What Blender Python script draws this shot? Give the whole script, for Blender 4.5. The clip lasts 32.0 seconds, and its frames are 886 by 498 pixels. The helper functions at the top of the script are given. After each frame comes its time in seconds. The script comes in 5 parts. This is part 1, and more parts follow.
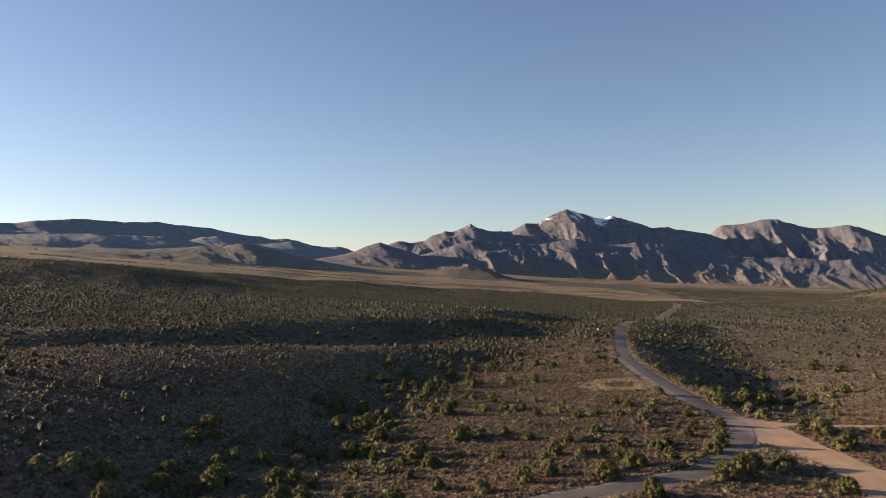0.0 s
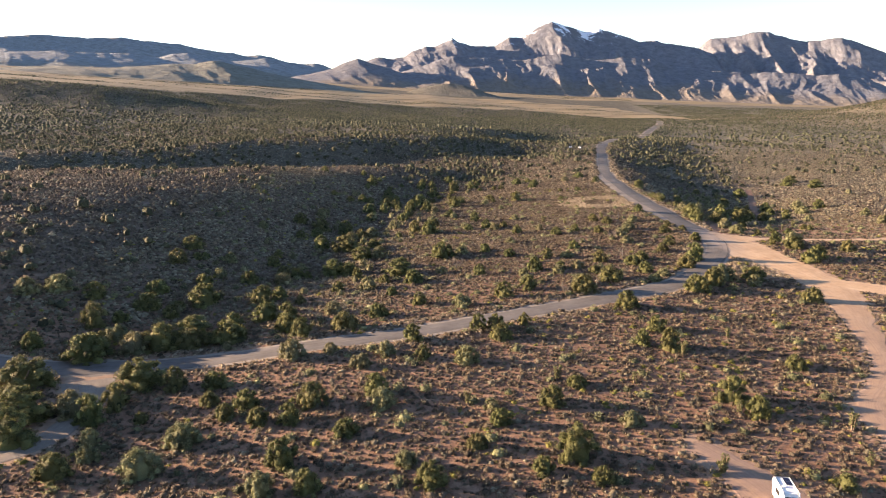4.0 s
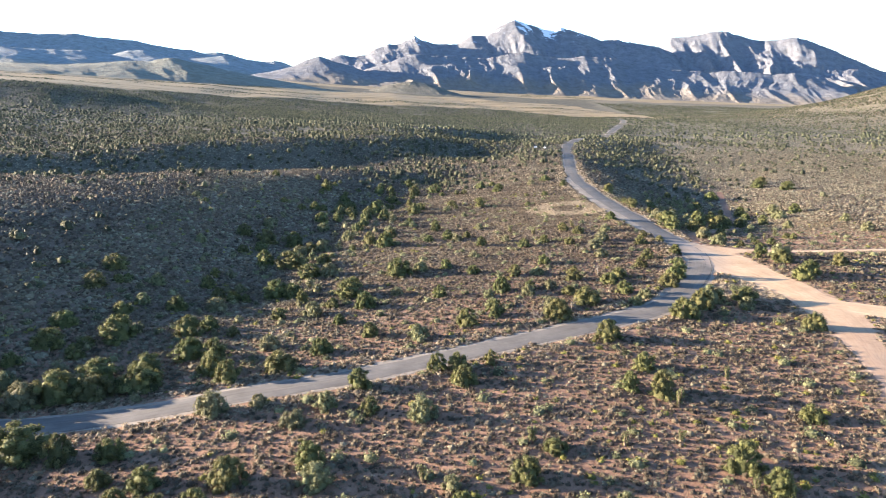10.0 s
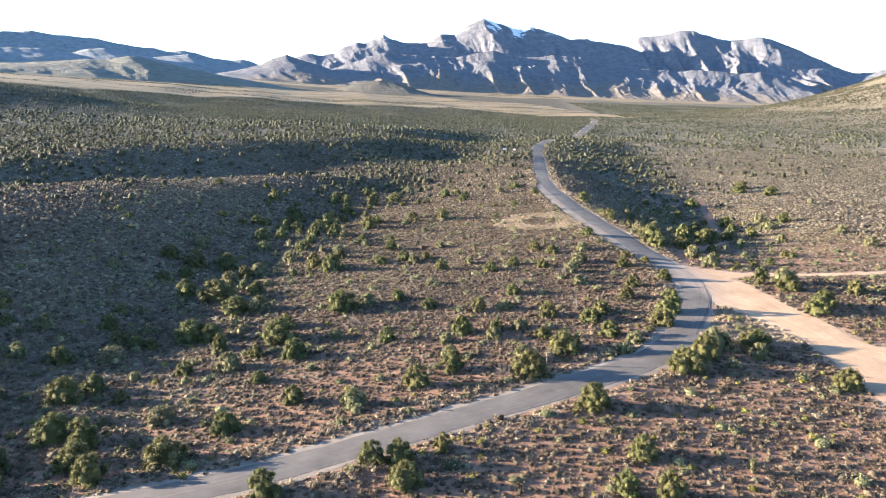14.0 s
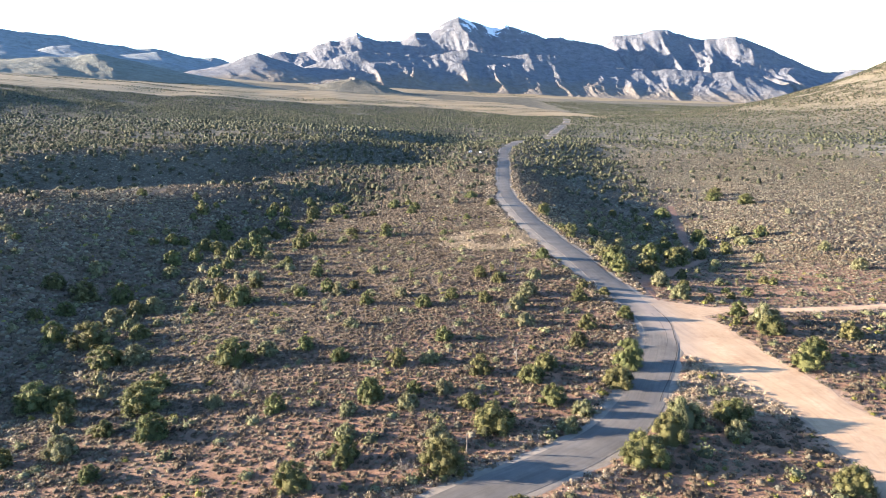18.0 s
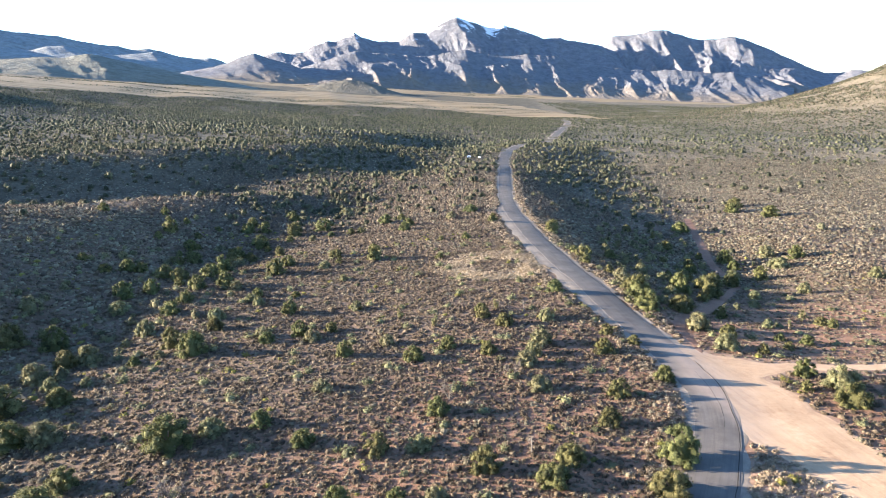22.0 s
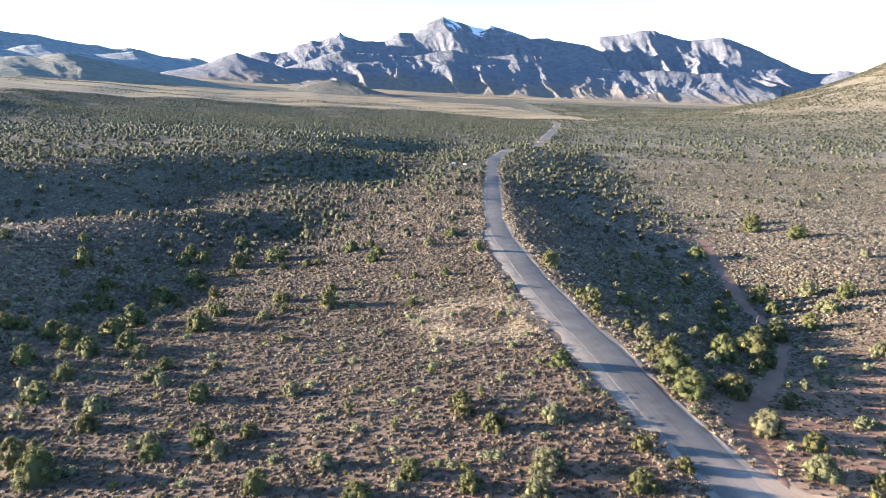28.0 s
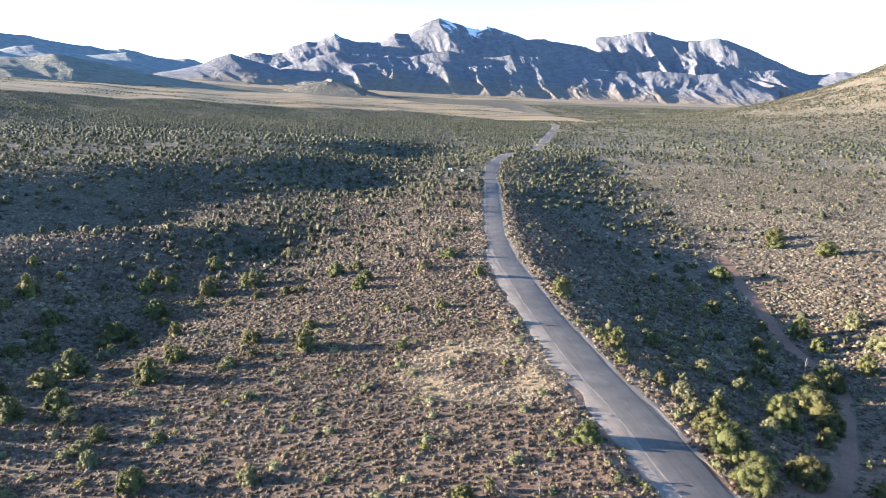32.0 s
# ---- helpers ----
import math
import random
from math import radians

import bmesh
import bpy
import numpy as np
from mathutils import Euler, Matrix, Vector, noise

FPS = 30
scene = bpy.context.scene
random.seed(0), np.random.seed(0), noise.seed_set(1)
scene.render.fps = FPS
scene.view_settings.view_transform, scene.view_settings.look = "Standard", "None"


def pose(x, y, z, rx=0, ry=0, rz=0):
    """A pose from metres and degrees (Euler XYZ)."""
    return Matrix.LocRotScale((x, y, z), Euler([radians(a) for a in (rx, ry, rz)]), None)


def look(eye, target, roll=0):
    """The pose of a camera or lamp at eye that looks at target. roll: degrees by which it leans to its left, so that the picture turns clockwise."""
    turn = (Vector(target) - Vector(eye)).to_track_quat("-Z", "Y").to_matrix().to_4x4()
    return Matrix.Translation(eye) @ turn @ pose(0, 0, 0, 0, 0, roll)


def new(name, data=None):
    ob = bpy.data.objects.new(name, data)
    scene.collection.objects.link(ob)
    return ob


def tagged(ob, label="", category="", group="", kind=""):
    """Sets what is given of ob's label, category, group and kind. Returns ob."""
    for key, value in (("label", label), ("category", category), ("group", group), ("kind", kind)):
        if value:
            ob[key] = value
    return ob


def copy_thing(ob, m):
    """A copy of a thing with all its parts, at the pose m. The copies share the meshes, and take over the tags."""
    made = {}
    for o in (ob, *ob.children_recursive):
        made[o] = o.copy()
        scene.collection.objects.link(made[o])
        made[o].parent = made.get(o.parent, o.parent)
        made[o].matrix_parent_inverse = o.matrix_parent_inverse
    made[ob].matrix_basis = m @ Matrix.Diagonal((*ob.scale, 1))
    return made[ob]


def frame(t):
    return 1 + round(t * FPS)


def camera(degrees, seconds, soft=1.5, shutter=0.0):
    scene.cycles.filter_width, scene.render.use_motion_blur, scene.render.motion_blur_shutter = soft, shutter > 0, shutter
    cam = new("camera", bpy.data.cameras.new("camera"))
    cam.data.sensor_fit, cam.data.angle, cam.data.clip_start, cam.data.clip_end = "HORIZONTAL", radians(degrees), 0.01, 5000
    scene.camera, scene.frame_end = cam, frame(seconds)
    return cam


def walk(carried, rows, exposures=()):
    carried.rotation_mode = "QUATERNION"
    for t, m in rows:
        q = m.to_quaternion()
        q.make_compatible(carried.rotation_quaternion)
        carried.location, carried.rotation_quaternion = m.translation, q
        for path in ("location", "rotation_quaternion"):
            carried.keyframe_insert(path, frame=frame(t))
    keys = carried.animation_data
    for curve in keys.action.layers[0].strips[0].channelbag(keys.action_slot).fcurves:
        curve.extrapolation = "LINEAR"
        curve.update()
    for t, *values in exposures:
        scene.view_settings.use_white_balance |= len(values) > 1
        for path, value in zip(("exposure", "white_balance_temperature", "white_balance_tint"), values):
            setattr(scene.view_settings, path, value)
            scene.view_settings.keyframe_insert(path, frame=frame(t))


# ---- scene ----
cam = camera(63.4, 32.0, 0.5)
METRES, EYE, TILT, LEAN, TURN = 164.6, 40.0, 0.0, 0.0, 3.0
ROWS = [
    (0.0, 0.0, 0.0, 0.0, 0.05, 2.25, 1.17),
    (0.5, 0.0016, 0.0036, -0.0001, -0.18, 2.24, 1.18),
    (1.0, 0.0023, 0.0047, -0.003, -0.4, 1.64, 1.19),
    (1.5, 0.0025, 0.0096, -0.0028, -0.5, -7.57, 1.4),
    (2.0, 0.0022, 0.011, -0.0013, -0.72, -10.88, 1.47),
    (2.5, 0.0021, 0.0115, -0.0012, -0.9, -11.75, 1.5),
    (3.0, 0.0018, 0.0116, -0.0011, -1.06, -11.99, 1.5),
    (3.5, 0.0016, 0.0121, -0.0011, -1.23, -12.08, 1.52),
    (5.5, 0.0031, 0.0298, -0.0002, -2.07, -12.19, 1.51),
    (6.0, 0.0038, 0.0358, -0.0, -2.32, -12.21, 1.51),
    (6.5, 0.0046, 0.042, 0.0001, -2.57, -12.21, 1.51),
    (7.0, 0.0055, 0.0484, 0.0003, -2.8, -12.23, 1.51),
    (7.5, 0.0065, 0.0552, 0.0005, -3.06, -12.26, 1.52),
    (8.0, 0.0076, 0.0635, 0.0007, -3.3, -12.28, 1.5),
    (8.5, 0.0092, 0.0754, 0.0009, -3.55, -12.31, 1.49),
    (9.0, 0.0114, 0.0915, 0.0009, -3.79, -12.34, 1.47),
    (9.5, 0.0138, 0.1104, 0.0008, -4.06, -12.34, 1.47),
    (10.0, 0.0166, 0.1302, 0.0006, -4.27, -12.35, 1.46),
    (10.5, 0.0194, 0.15, 0.0005, -4.5, -12.37, 1.46),
    (11.0, 0.0224, 0.1702, 0.0004, -4.74, -12.4, 1.46),
    (11.5, 0.0254, 0.1903, 0.0006, -4.98, -12.4, 1.46),
    (12.0, 0.0286, 0.2105, 0.0007, -5.21, -12.4, 1.47),
    (12.5, 0.0329, 0.2304, 0.0009, -5.47, -12.41, 1.47),
    (13.0, 0.0388, 0.2501, 0.0011, -5.84, -12.43, 1.46),
    (13.5, 0.0458, 0.2694, 0.0014, -6.21, -12.46, 1.47),
    (14.0, 0.0537, 0.2885, 0.0015, -6.58, -12.48, 1.47),
    (14.5, 0.0634, 0.3083, 0.0018, -6.92, -12.5, 1.47),
    (16.5, 0.1038, 0.3801, 0.0035, -7.87, -12.59, 1.47),
    (17.0, 0.1144, 0.3979, 0.0039, -8.04, -12.61, 1.47),
    (17.5, 0.1247, 0.4154, 0.0046, -8.23, -12.63, 1.46),
    (18.0, 0.1335, 0.4338, 0.0055, -8.4, -12.64, 1.42),
    (18.5, 0.1381, 0.4534, 0.0061, -8.43, -12.61, 1.43),
    (19.0, 0.1415, 0.4733, 0.0068, -8.37, -12.62, 1.44),
    (19.5, 0.1445, 0.4932, 0.0073, -8.34, -12.62, 1.42),
    (20.0, 0.1475, 0.513, 0.0078, -8.34, -12.61, 1.42),
    (20.5, 0.1506, 0.5327, 0.0081, -8.37, -12.6, 1.42),
    (21.0, 0.1537, 0.5523, 0.0086, -8.41, -12.59, 1.42),
    (21.5, 0.1571, 0.5721, 0.009, -8.46, -12.6, 1.42),
    (22.0, 0.161, 0.5918, 0.0093, -8.54, -12.6, 1.43),
    (22.5, 0.1651, 0.6114, 0.0096, -8.65, -12.61, 1.42),
    (23.0, 0.1697, 0.631, 0.0098, -8.78, -12.61, 1.42),
    (23.5, 0.1744, 0.6504, 0.0099, -8.89, -12.61, 1.41),
    (24.0, 0.179, 0.6699, 0.01, -9.0, -12.61, 1.41),
    (24.5, 0.1836, 0.6893, 0.0103, -9.08, -12.62, 1.42),
    (25.0, 0.1883, 0.7086, 0.0105, -9.17, -12.62, 1.42),
    (25.5, 0.1929, 0.7282, 0.0107, -9.28, -12.62, 1.43),
    (27.5, 0.2104, 0.8054, 0.0112, -9.49, -12.59, 1.33),
    (28.0, 0.2147, 0.8247, 0.0115, -9.55, -12.6, 1.34),
    (28.5, 0.2191, 0.8439, 0.0119, -9.59, -12.6, 1.32),
    (29.0, 0.2234, 0.8631, 0.0124, -9.66, -12.59, 1.3),
    (29.5, 0.2266, 0.8826, 0.0129, -9.69, -12.59, 1.3),
    (30.0, 0.2295, 0.9018, 0.0136, -9.69, -12.59, 1.3),
    (30.5, 0.2321, 0.9199, 0.0141, -9.68, -12.58, 1.3),
    (31.0, 0.2345, 0.937, 0.0147, -9.68, -12.57, 1.3),
    (31.5, 0.2363, 0.9504, 0.0156, -9.72, -12.54, 1.33),
    (32.0, 0.2372, 0.9584, 0.016, -9.86, -12.54, 1.36),
]
EXPOSURES = [(0.0, 1.24, 7300, 24), (1.0, 1.24, 7300, 24), (1.5, 1.28, 7600, 25), (2.0, 1.53, 8150, 31), (2.5, 1.84, 8250, 30), (3.0, 2.06, 8150, 29), (3.5, 2.26, 7700, 26), (5.5, 2.79, 6600, 16),
             (6.0, 2.86, 6300, 14), (7.0, 2.92, 6250, 13), (9.0, 2.94, 6100, 12), (19.0, 2.92, 5950, 12), (32.0, 2.87, 5700, 12)]
walk(cam, [(t, pose(0, 0, EYE, TILT, LEAN, TURN) @ pose(METRES * x, METRES * y, METRES * z, 90 + pitch, roll, yaw)) for t, x, y, z, yaw, pitch, roll in ROWS], EXPOSURES)

# ---- sky and sun ----
SUN_FROM, SUN_HIGH = -77.0, 11.2   # degrees from +y towards +x, and above the horizon
world = bpy.data.worlds.new("world")
scene.world = world
world.use_nodes = True
sky_nodes, sky_links = world.node_tree.nodes, world.node_tree.links
sky = sky_nodes.new("ShaderNodeTexSky")
sky.sky_type, sky.sun_disc = "NISHITA", False
sky.sun_elevation, sky.sun_rotation = radians(SUN_HIGH), radians(SUN_FROM)
sky.altitude, sky.air_density, sky.dust_density, sky.ozone_density = 1200, 1.0, 0.8, 2.5
sky_links.new(sky.outputs[0], sky_nodes["Background"].inputs[0])
sky_nodes["Background"].inputs[1].default_value = 0.074
sun = new("sun", bpy.data.lights.new("sun", "SUN"))
sun.data.energy, sun.data.angle, sun.data.color = 5.0, radians(0.5), (1.0, 0.80, 0.57)
a, e = radians(SUN_FROM), radians(SUN_HIGH)
sun.matrix_world = look(Vector((math.sin(a) * math.cos(e), math.cos(a) * math.cos(e), math.sin(e))) * 300, (0, 0, 0))


# ---- materials ----
def material(name, rough=0.9):
    m = bpy.data.materials.new(name)
    m.use_nodes = True
    n, l = m.node_tree.nodes, m.node_tree.links
    b = n["Principled BSDF"]
    b.inputs["Roughness"].default_value = rough
    b.inputs["Specular IOR Level"].default_value = 0.2
    return m, n, l, b


def noise_node(n, l, scale, detail=4.0, rough=0.55, vector=None):
    t = n.new("ShaderNodeTexNoise")
    t.inputs["Scale"].default_value, t.inputs["Detail"].default_value, t.inputs["Roughness"].default_value = scale, detail, rough
    if vector is not None:
        l.new(vector, t.inputs["Vector"])
    return t.outputs["Fac"]


def ramp_node(n, l, fac, stops):
    r = n.new("ShaderNodeValToRGB")
    while len(r.color_ramp.elements) < len(stops):
        r.color_ramp.elements.new(0.5)
    for el, (p, c) in zip(r.color_ramp.elements, stops):
        el.position, el.color = p, (*c, 1)
    l.new(fac, r.inputs[0])
    return r.outputs[0]


def blend(n, l, fac, a, b, kind="MIX"):
    m = n.new("ShaderNodeMix")
    m.data_type, m.blend_type = "RGBA", kind
    for socket, v in ((m.inputs[0], fac), (m.inputs[6], a), (m.inputs[7], b)):
        if isinstance(v, bpy.types.NodeSocket):
            l.new(v, socket)
        else:
            socket.default_value = v if isinstance(v, float) else (*v, 1)
    return m.outputs[2]


def maths(n, l, op, a, b=0.0, clamp=False):
    m = n.new("ShaderNodeMath")
    m.operation, m.use_clamp = op, clamp
    for socket, v in zip(m.inputs, (a, b)):
        if isinstance(v, bpy.types.NodeSocket):
            l.new(v, socket)
        else:
            socket.default_value = v
    return m.outputs[0]


def bump(n, l, b, fac, strength=0.5, distance=0.1):
    u = n.new("ShaderNodeBump")
    u.inputs["Strength"].default_value, u.inputs["Distance"].default_value = strength, distance
    l.new(fac, u.inputs["Height"])
    l.new(u.outputs[0], b.inputs["Normal"])


def spot(n):
    """Places in metres, from the world's origin."""
    return n.new("ShaderNodeNewGeometry").outputs["Position"]


def streaks(n, l, fine=5.0, long=0.09):
    """Long marks that run with the traffic."""
    v = n.new("ShaderNodeCombineXYZ")
    l.new(maths(n, l, "MULTIPLY", attribute(n, "across"), fine), v.inputs[0])
    l.new(maths(n, l, "MULTIPLY", attribute(n, "along"), long), v.inputs[1])
    return noise_node(n, l, 1.6, 5, 0.65, v.outputs[0])


def attribute(n, name):
    t = n.new("ShaderNodeAttribute")
    t.attribute_name = name
    return t.outputs["Fac"]


def plain(name, colour, rough=0.6, metal=0.0, vary=0.15, scale=6.0):
    """A painted, plastic or metal surface with slight wear."""
    m, n, l, b = material(name, rough)
    f = noise_node(n, l, scale, 5)
    c = ramp_node(n, l, f, [(0.3, tuple(v * (1 - vary) for v in colour)), (0.7, tuple(min(1, v * (1 + vary)) for v in colour))])
    l.new(c, b.inputs["Base Color"])
    b.inputs["Metallic"].default_value = metal
    return m


def leafy(name, dark, light, shift=0.12):
    """Foliage: each leaf clump and each plant has its own shade; thin leaves let some light through."""
    m, n, l, b = material(name, 0.75)
    g = n.new("ShaderNodeNewGeometry")
    c = ramp_node(n, l, g.outputs["Random Per Island"], [(0.0, dark), (1.0, light)])
    o = n.new("ShaderNodeObjectInfo")
    f = noise_node(n, l, 0.11, 3, 0.6, g.outputs["Position"])
    h = n.new("ShaderNodeHueSaturation")
    l.new(maths(n, l, "MULTIPLY_ADD", o.outputs["Random"], shift), h.inputs["Hue"])
    h.inputs["Hue"].links[0].from_node.inputs[2].default_value = 0.5 - shift / 2
    grain = noise_node(n, l, 7.0, 3, 0.75, g.outputs["Position"])
    v = maths(n, l, "MULTIPLY", maths(n, l, "ADD", maths(n, l, "MULTIPLY", f, 0.9), 0.55), maths(n, l, "ADD", maths(n, l, "MULTIPLY", grain, 1.1), 0.5))
    bump(n, l, b, grain, 0.9, 0.3)
    l.new(v, h.inputs["Value"])
    l.new(c, h.inputs["Color"])
    l.new(h.outputs[0], b.inputs["Base Color"])
    t = n.new("ShaderNodeBsdfTranslucent")
    l.new(h.outputs[0], t.inputs[0])
    mix = n.new("ShaderNodeMixShader")
    mix.inputs[0].default_value = 0.25
    l.new(b.outputs[0], mix.inputs[1])
    l.new(t.outputs[0], mix.inputs[2])
    l.new(mix.outputs[0], n["Material Output"].inputs[0])
    return m


def ground_material():
    m, n, l, b = material("desert_soil", 0.95)
    p = spot(n)
    big, mid, fine = noise_node(n, l, 0.035, 4, 0.6, p), noise_node(n, l, 0.35, 5, 0.65, p), noise_node(n, l, 5.0, 5, 0.7, p)
    red = ramp_node(n, l, mid, [(0.3, (0.182, 0.101, 0.064)), (0.55, (0.260, 0.153, 0.099)), (0.75, (0.344, 0.215, 0.146))])
    grey = ramp_node(n, l, mid, [(0.3, (0.09, 0.064, 0.045)), (0.55, (0.15, 0.11, 0.078)), (0.75, (0.235, 0.18, 0.13))])
    tint = maths(n, l, "ADD", attribute(n, "red_soil"), maths(n, l, "MULTIPLY", maths(n, l, "SUBTRACT", big, 0.5), 1.2), True)
    soil = blend(n, l, tint, grey, red)
    litter = ramp_node(n, l, fine, [(0.38, (0.55, 0.52, 0.50)), (0.6, (1.0, 1.0, 1.0))])
    soil = blend(n, l, 0.75, soil, litter, "MULTIPLY")
    worn = maths(n, l, "ADD", attribute(n, "bare_soil"), maths(n, l, "MULTIPLY", maths(n, l, "SUBTRACT", noise_node(n, l, 0.8, 5, 0.7, p), 0.5), 1.5))
    soil = blend(n, l, maths(n, l, "MULTIPLY", maths(n, l, "SUBTRACT", worn, 0.35), 1.6, True), soil, ramp_node(n, l, mid, [(0.3, (0.235, 0.158, 0.108)), (0.7, (0.335, 0.242, 0.175))]))
    # scrub too far off to stand out bush by bush, its tones lightened for haze
    streak = maths(n, l, "ADD", maths(n, l, "MULTIPLY", noise_node(n, l, 0.07, 4, 0.6, p), 0.35), maths(n, l, "MULTIPLY", noise_node(n, l, 0.55, 3, 0.65, p), 0.65))
    scrub = ramp_node(n, l, streak, [(0.40, (0.040, 0.040, 0.027)), (0.50, (0.080, 0.074, 0.050)), (0.62, (0.150, 0.130, 0.090))])
    # brown brush of the open bench, also raised in tone for haze
    brown = ramp_node(n, l, streak, [(0.38, (0.13, 0.112, 0.080)), (0.50, (0.245, 0.207, 0.148)), (0.64, (0.36, 0.305, 0.222))])
    scrub = blend(n, l, attribute(n, "open_brush"), scrub, brown)
    soil = blend(n, l, attribute(n, "far_scrub"), soil, scrub)
    # dry grass of the open flats
    band = n.new("ShaderNodeMapping")
    band.inputs["Scale"].default_value = (0.0025, 0.012, 0.01)
    l.new(p, band.inputs[0])
    stripe = noise_node(n, l, 2.2, 6, 0.7, band.outputs[0])
    grass = ramp_node(n, l, stripe, [(0.32, (0.088, 0.073, 0.042)), (0.42, (0.208, 0.156, 0.088)), (0.6, (0.270, 0.208, 0.125)), (0.8, (0.312, 0.255, 0.166))])
    edge = maths(n, l, "ADD", attribute(n, "dry_grass"), maths(n, l, "MULTIPLY", maths(n, l, "SUBTRACT", stripe, 0.5), 0.8))
    edge = maths(n, l, "MULTIPLY", maths(n, l, "SUBTRACT", edge, 0.35), 4.0, True)
    soil = blend(n, l, edge, soil, grass)
    l.new(soil, b.inputs["Base Color"])
    bump(n, l, b, maths(n, l, "ADD", fine, maths(n, l, "MULTIPLY", mid, 2.0)), 0.6, 0.12)
    return m


def asphalt_material():
    m, n, l, b = material("worn_asphalt", 0.85)
    p = spot(n)
    big, fine = noise_node(n, l, 0.22, 5, 0.65, p), noise_node(n, l, 9.0, 4, 0.7, p)
    c = ramp_node(n, l, big, [(0.3, (0.090, 0.082, 0.075)), (0.55, (0.130, 0.119, 0.109)), (0.75, (0.172, 0.158, 0.145))])
    c = blend(n, l, 0.6, c, ramp_node(n, l, fine, [(0.3, (0.72, 0.72, 0.72)), (0.7, (1, 1, 1))]), "MULTIPLY")
    c = blend(n, l, 0.7, c, ramp_node(n, l, streaks(n, l, 4.0, 0.05), [(0.36, (0.80, 0.80, 0.81)), (0.5, (1, 1, 1)), (0.64, (1.12, 1.11, 1.10))]), "MULTIPLY")
    # sand blown over the edges, tyre-polished lanes between
    side = attribute(n, "edge")
    sand = maths(n, l, "MULTIPLY", maths(n, l, "SUBTRACT", maths(n, l, "ADD", side, maths(n, l, "MULTIPLY", noise_node(n, l, 0.6, 5, 0.7, p), 1.3)), 1.62), 2.5, True)
    c = blend(n, l, sand, c, (0.21, 0.172, 0.14))
    lane = attribute(n, "lane")
    c = blend(n, l, maths(n, l, "MULTIPLY", lane, 0.35), c, (0.11, 0.105, 0.105))
    # red dust carried on to the pavement where the dirt road joins
    dust = maths(n, l, "MULTIPLY", attribute(n, "dust"), maths(n, l, "ADD", noise_node(n, l, 0.5, 5, 0.65, p), 0.35), True)
    c = blend(n, l, maths(n, l, "MULTIPLY", dust, 0.85), c, (0.295, 0.238, 0.196))
    l.new(c, b.inputs["Base Color"])
    bump(n, l, b, fine, 0.3, 0.02)
    return m


def dirt_material(name, dark, mid, light, red_shade=(0.255, 0.178, 0.138)):
    """Bare trodden soil, pale or blended to a darker tone: redder soil and painted shade in one."""
    m, n, l, b = material(name, 0.95)
    p = spot(n)
    big, mid_n, fine = noise_node(n, l, 0.18, 5, 0.65, p), noise_node(n, l, 1.3, 5, 0.7, p), noise_node(n, l, 7.0, 5, 0.75, p)
    c = ramp_node(n, l, maths(n, l, "ADD", maths(n, l, "MULTIPLY", big, 0.6), maths(n, l, "MULTIPLY", mid_n, 0.4)), [(0.36, dark), (0.5, mid), (0.64, light)])
    c = blend(n, l, maths(n, l, "SUBTRACT", 1.0, attribute(n, "paleness")), c, blend(n, l, mid_n, tuple(v * .8 for v in red_shade), tuple(v * 1.15 for v in red_shade)))
    c = blend(n, l, 0.3, c, ramp_node(n, l, fine, [(0.35, (0.66, 0.63, 0.60)), (0.6, (1, 1, 1))]), "MULTIPLY")
    c = blend(n, l, maths(n, l, "MULTIPLY", attribute(n, "dust"), maths(n, l, "ADD", mid_n, 0.2), True), c, (0.27, 0.222, 0.185))
    track = streaks(n, l)
    c = blend(n, l, 0.8, c, ramp_node(n, l, track, [(0.36, (0.84, 0.83, 0.83)), (0.5, (1, 1, 1)), (0.66, (1.08, 1.07, 1.06))]), "MULTIPLY")
    rut = maths(n, l, "MULTIPLY", attribute(n, "lane"), ramp_node(n, l, mid_n, [(0.35, (0, 0, 0)), (0.6, (1, 1, 1))]))
    c = blend(n, l, maths(n, l, "MULTIPLY", rut, 0.45), c, tuple(v * 0.68 for v in mid))
    l.new(c, b.inputs["Base Color"])
    bump(n, l, b, maths(n, l, "ADD", fine, maths(n, l, "MULTIPLY", mid_n, 2.0)), 0.4, 0.05)
    return m


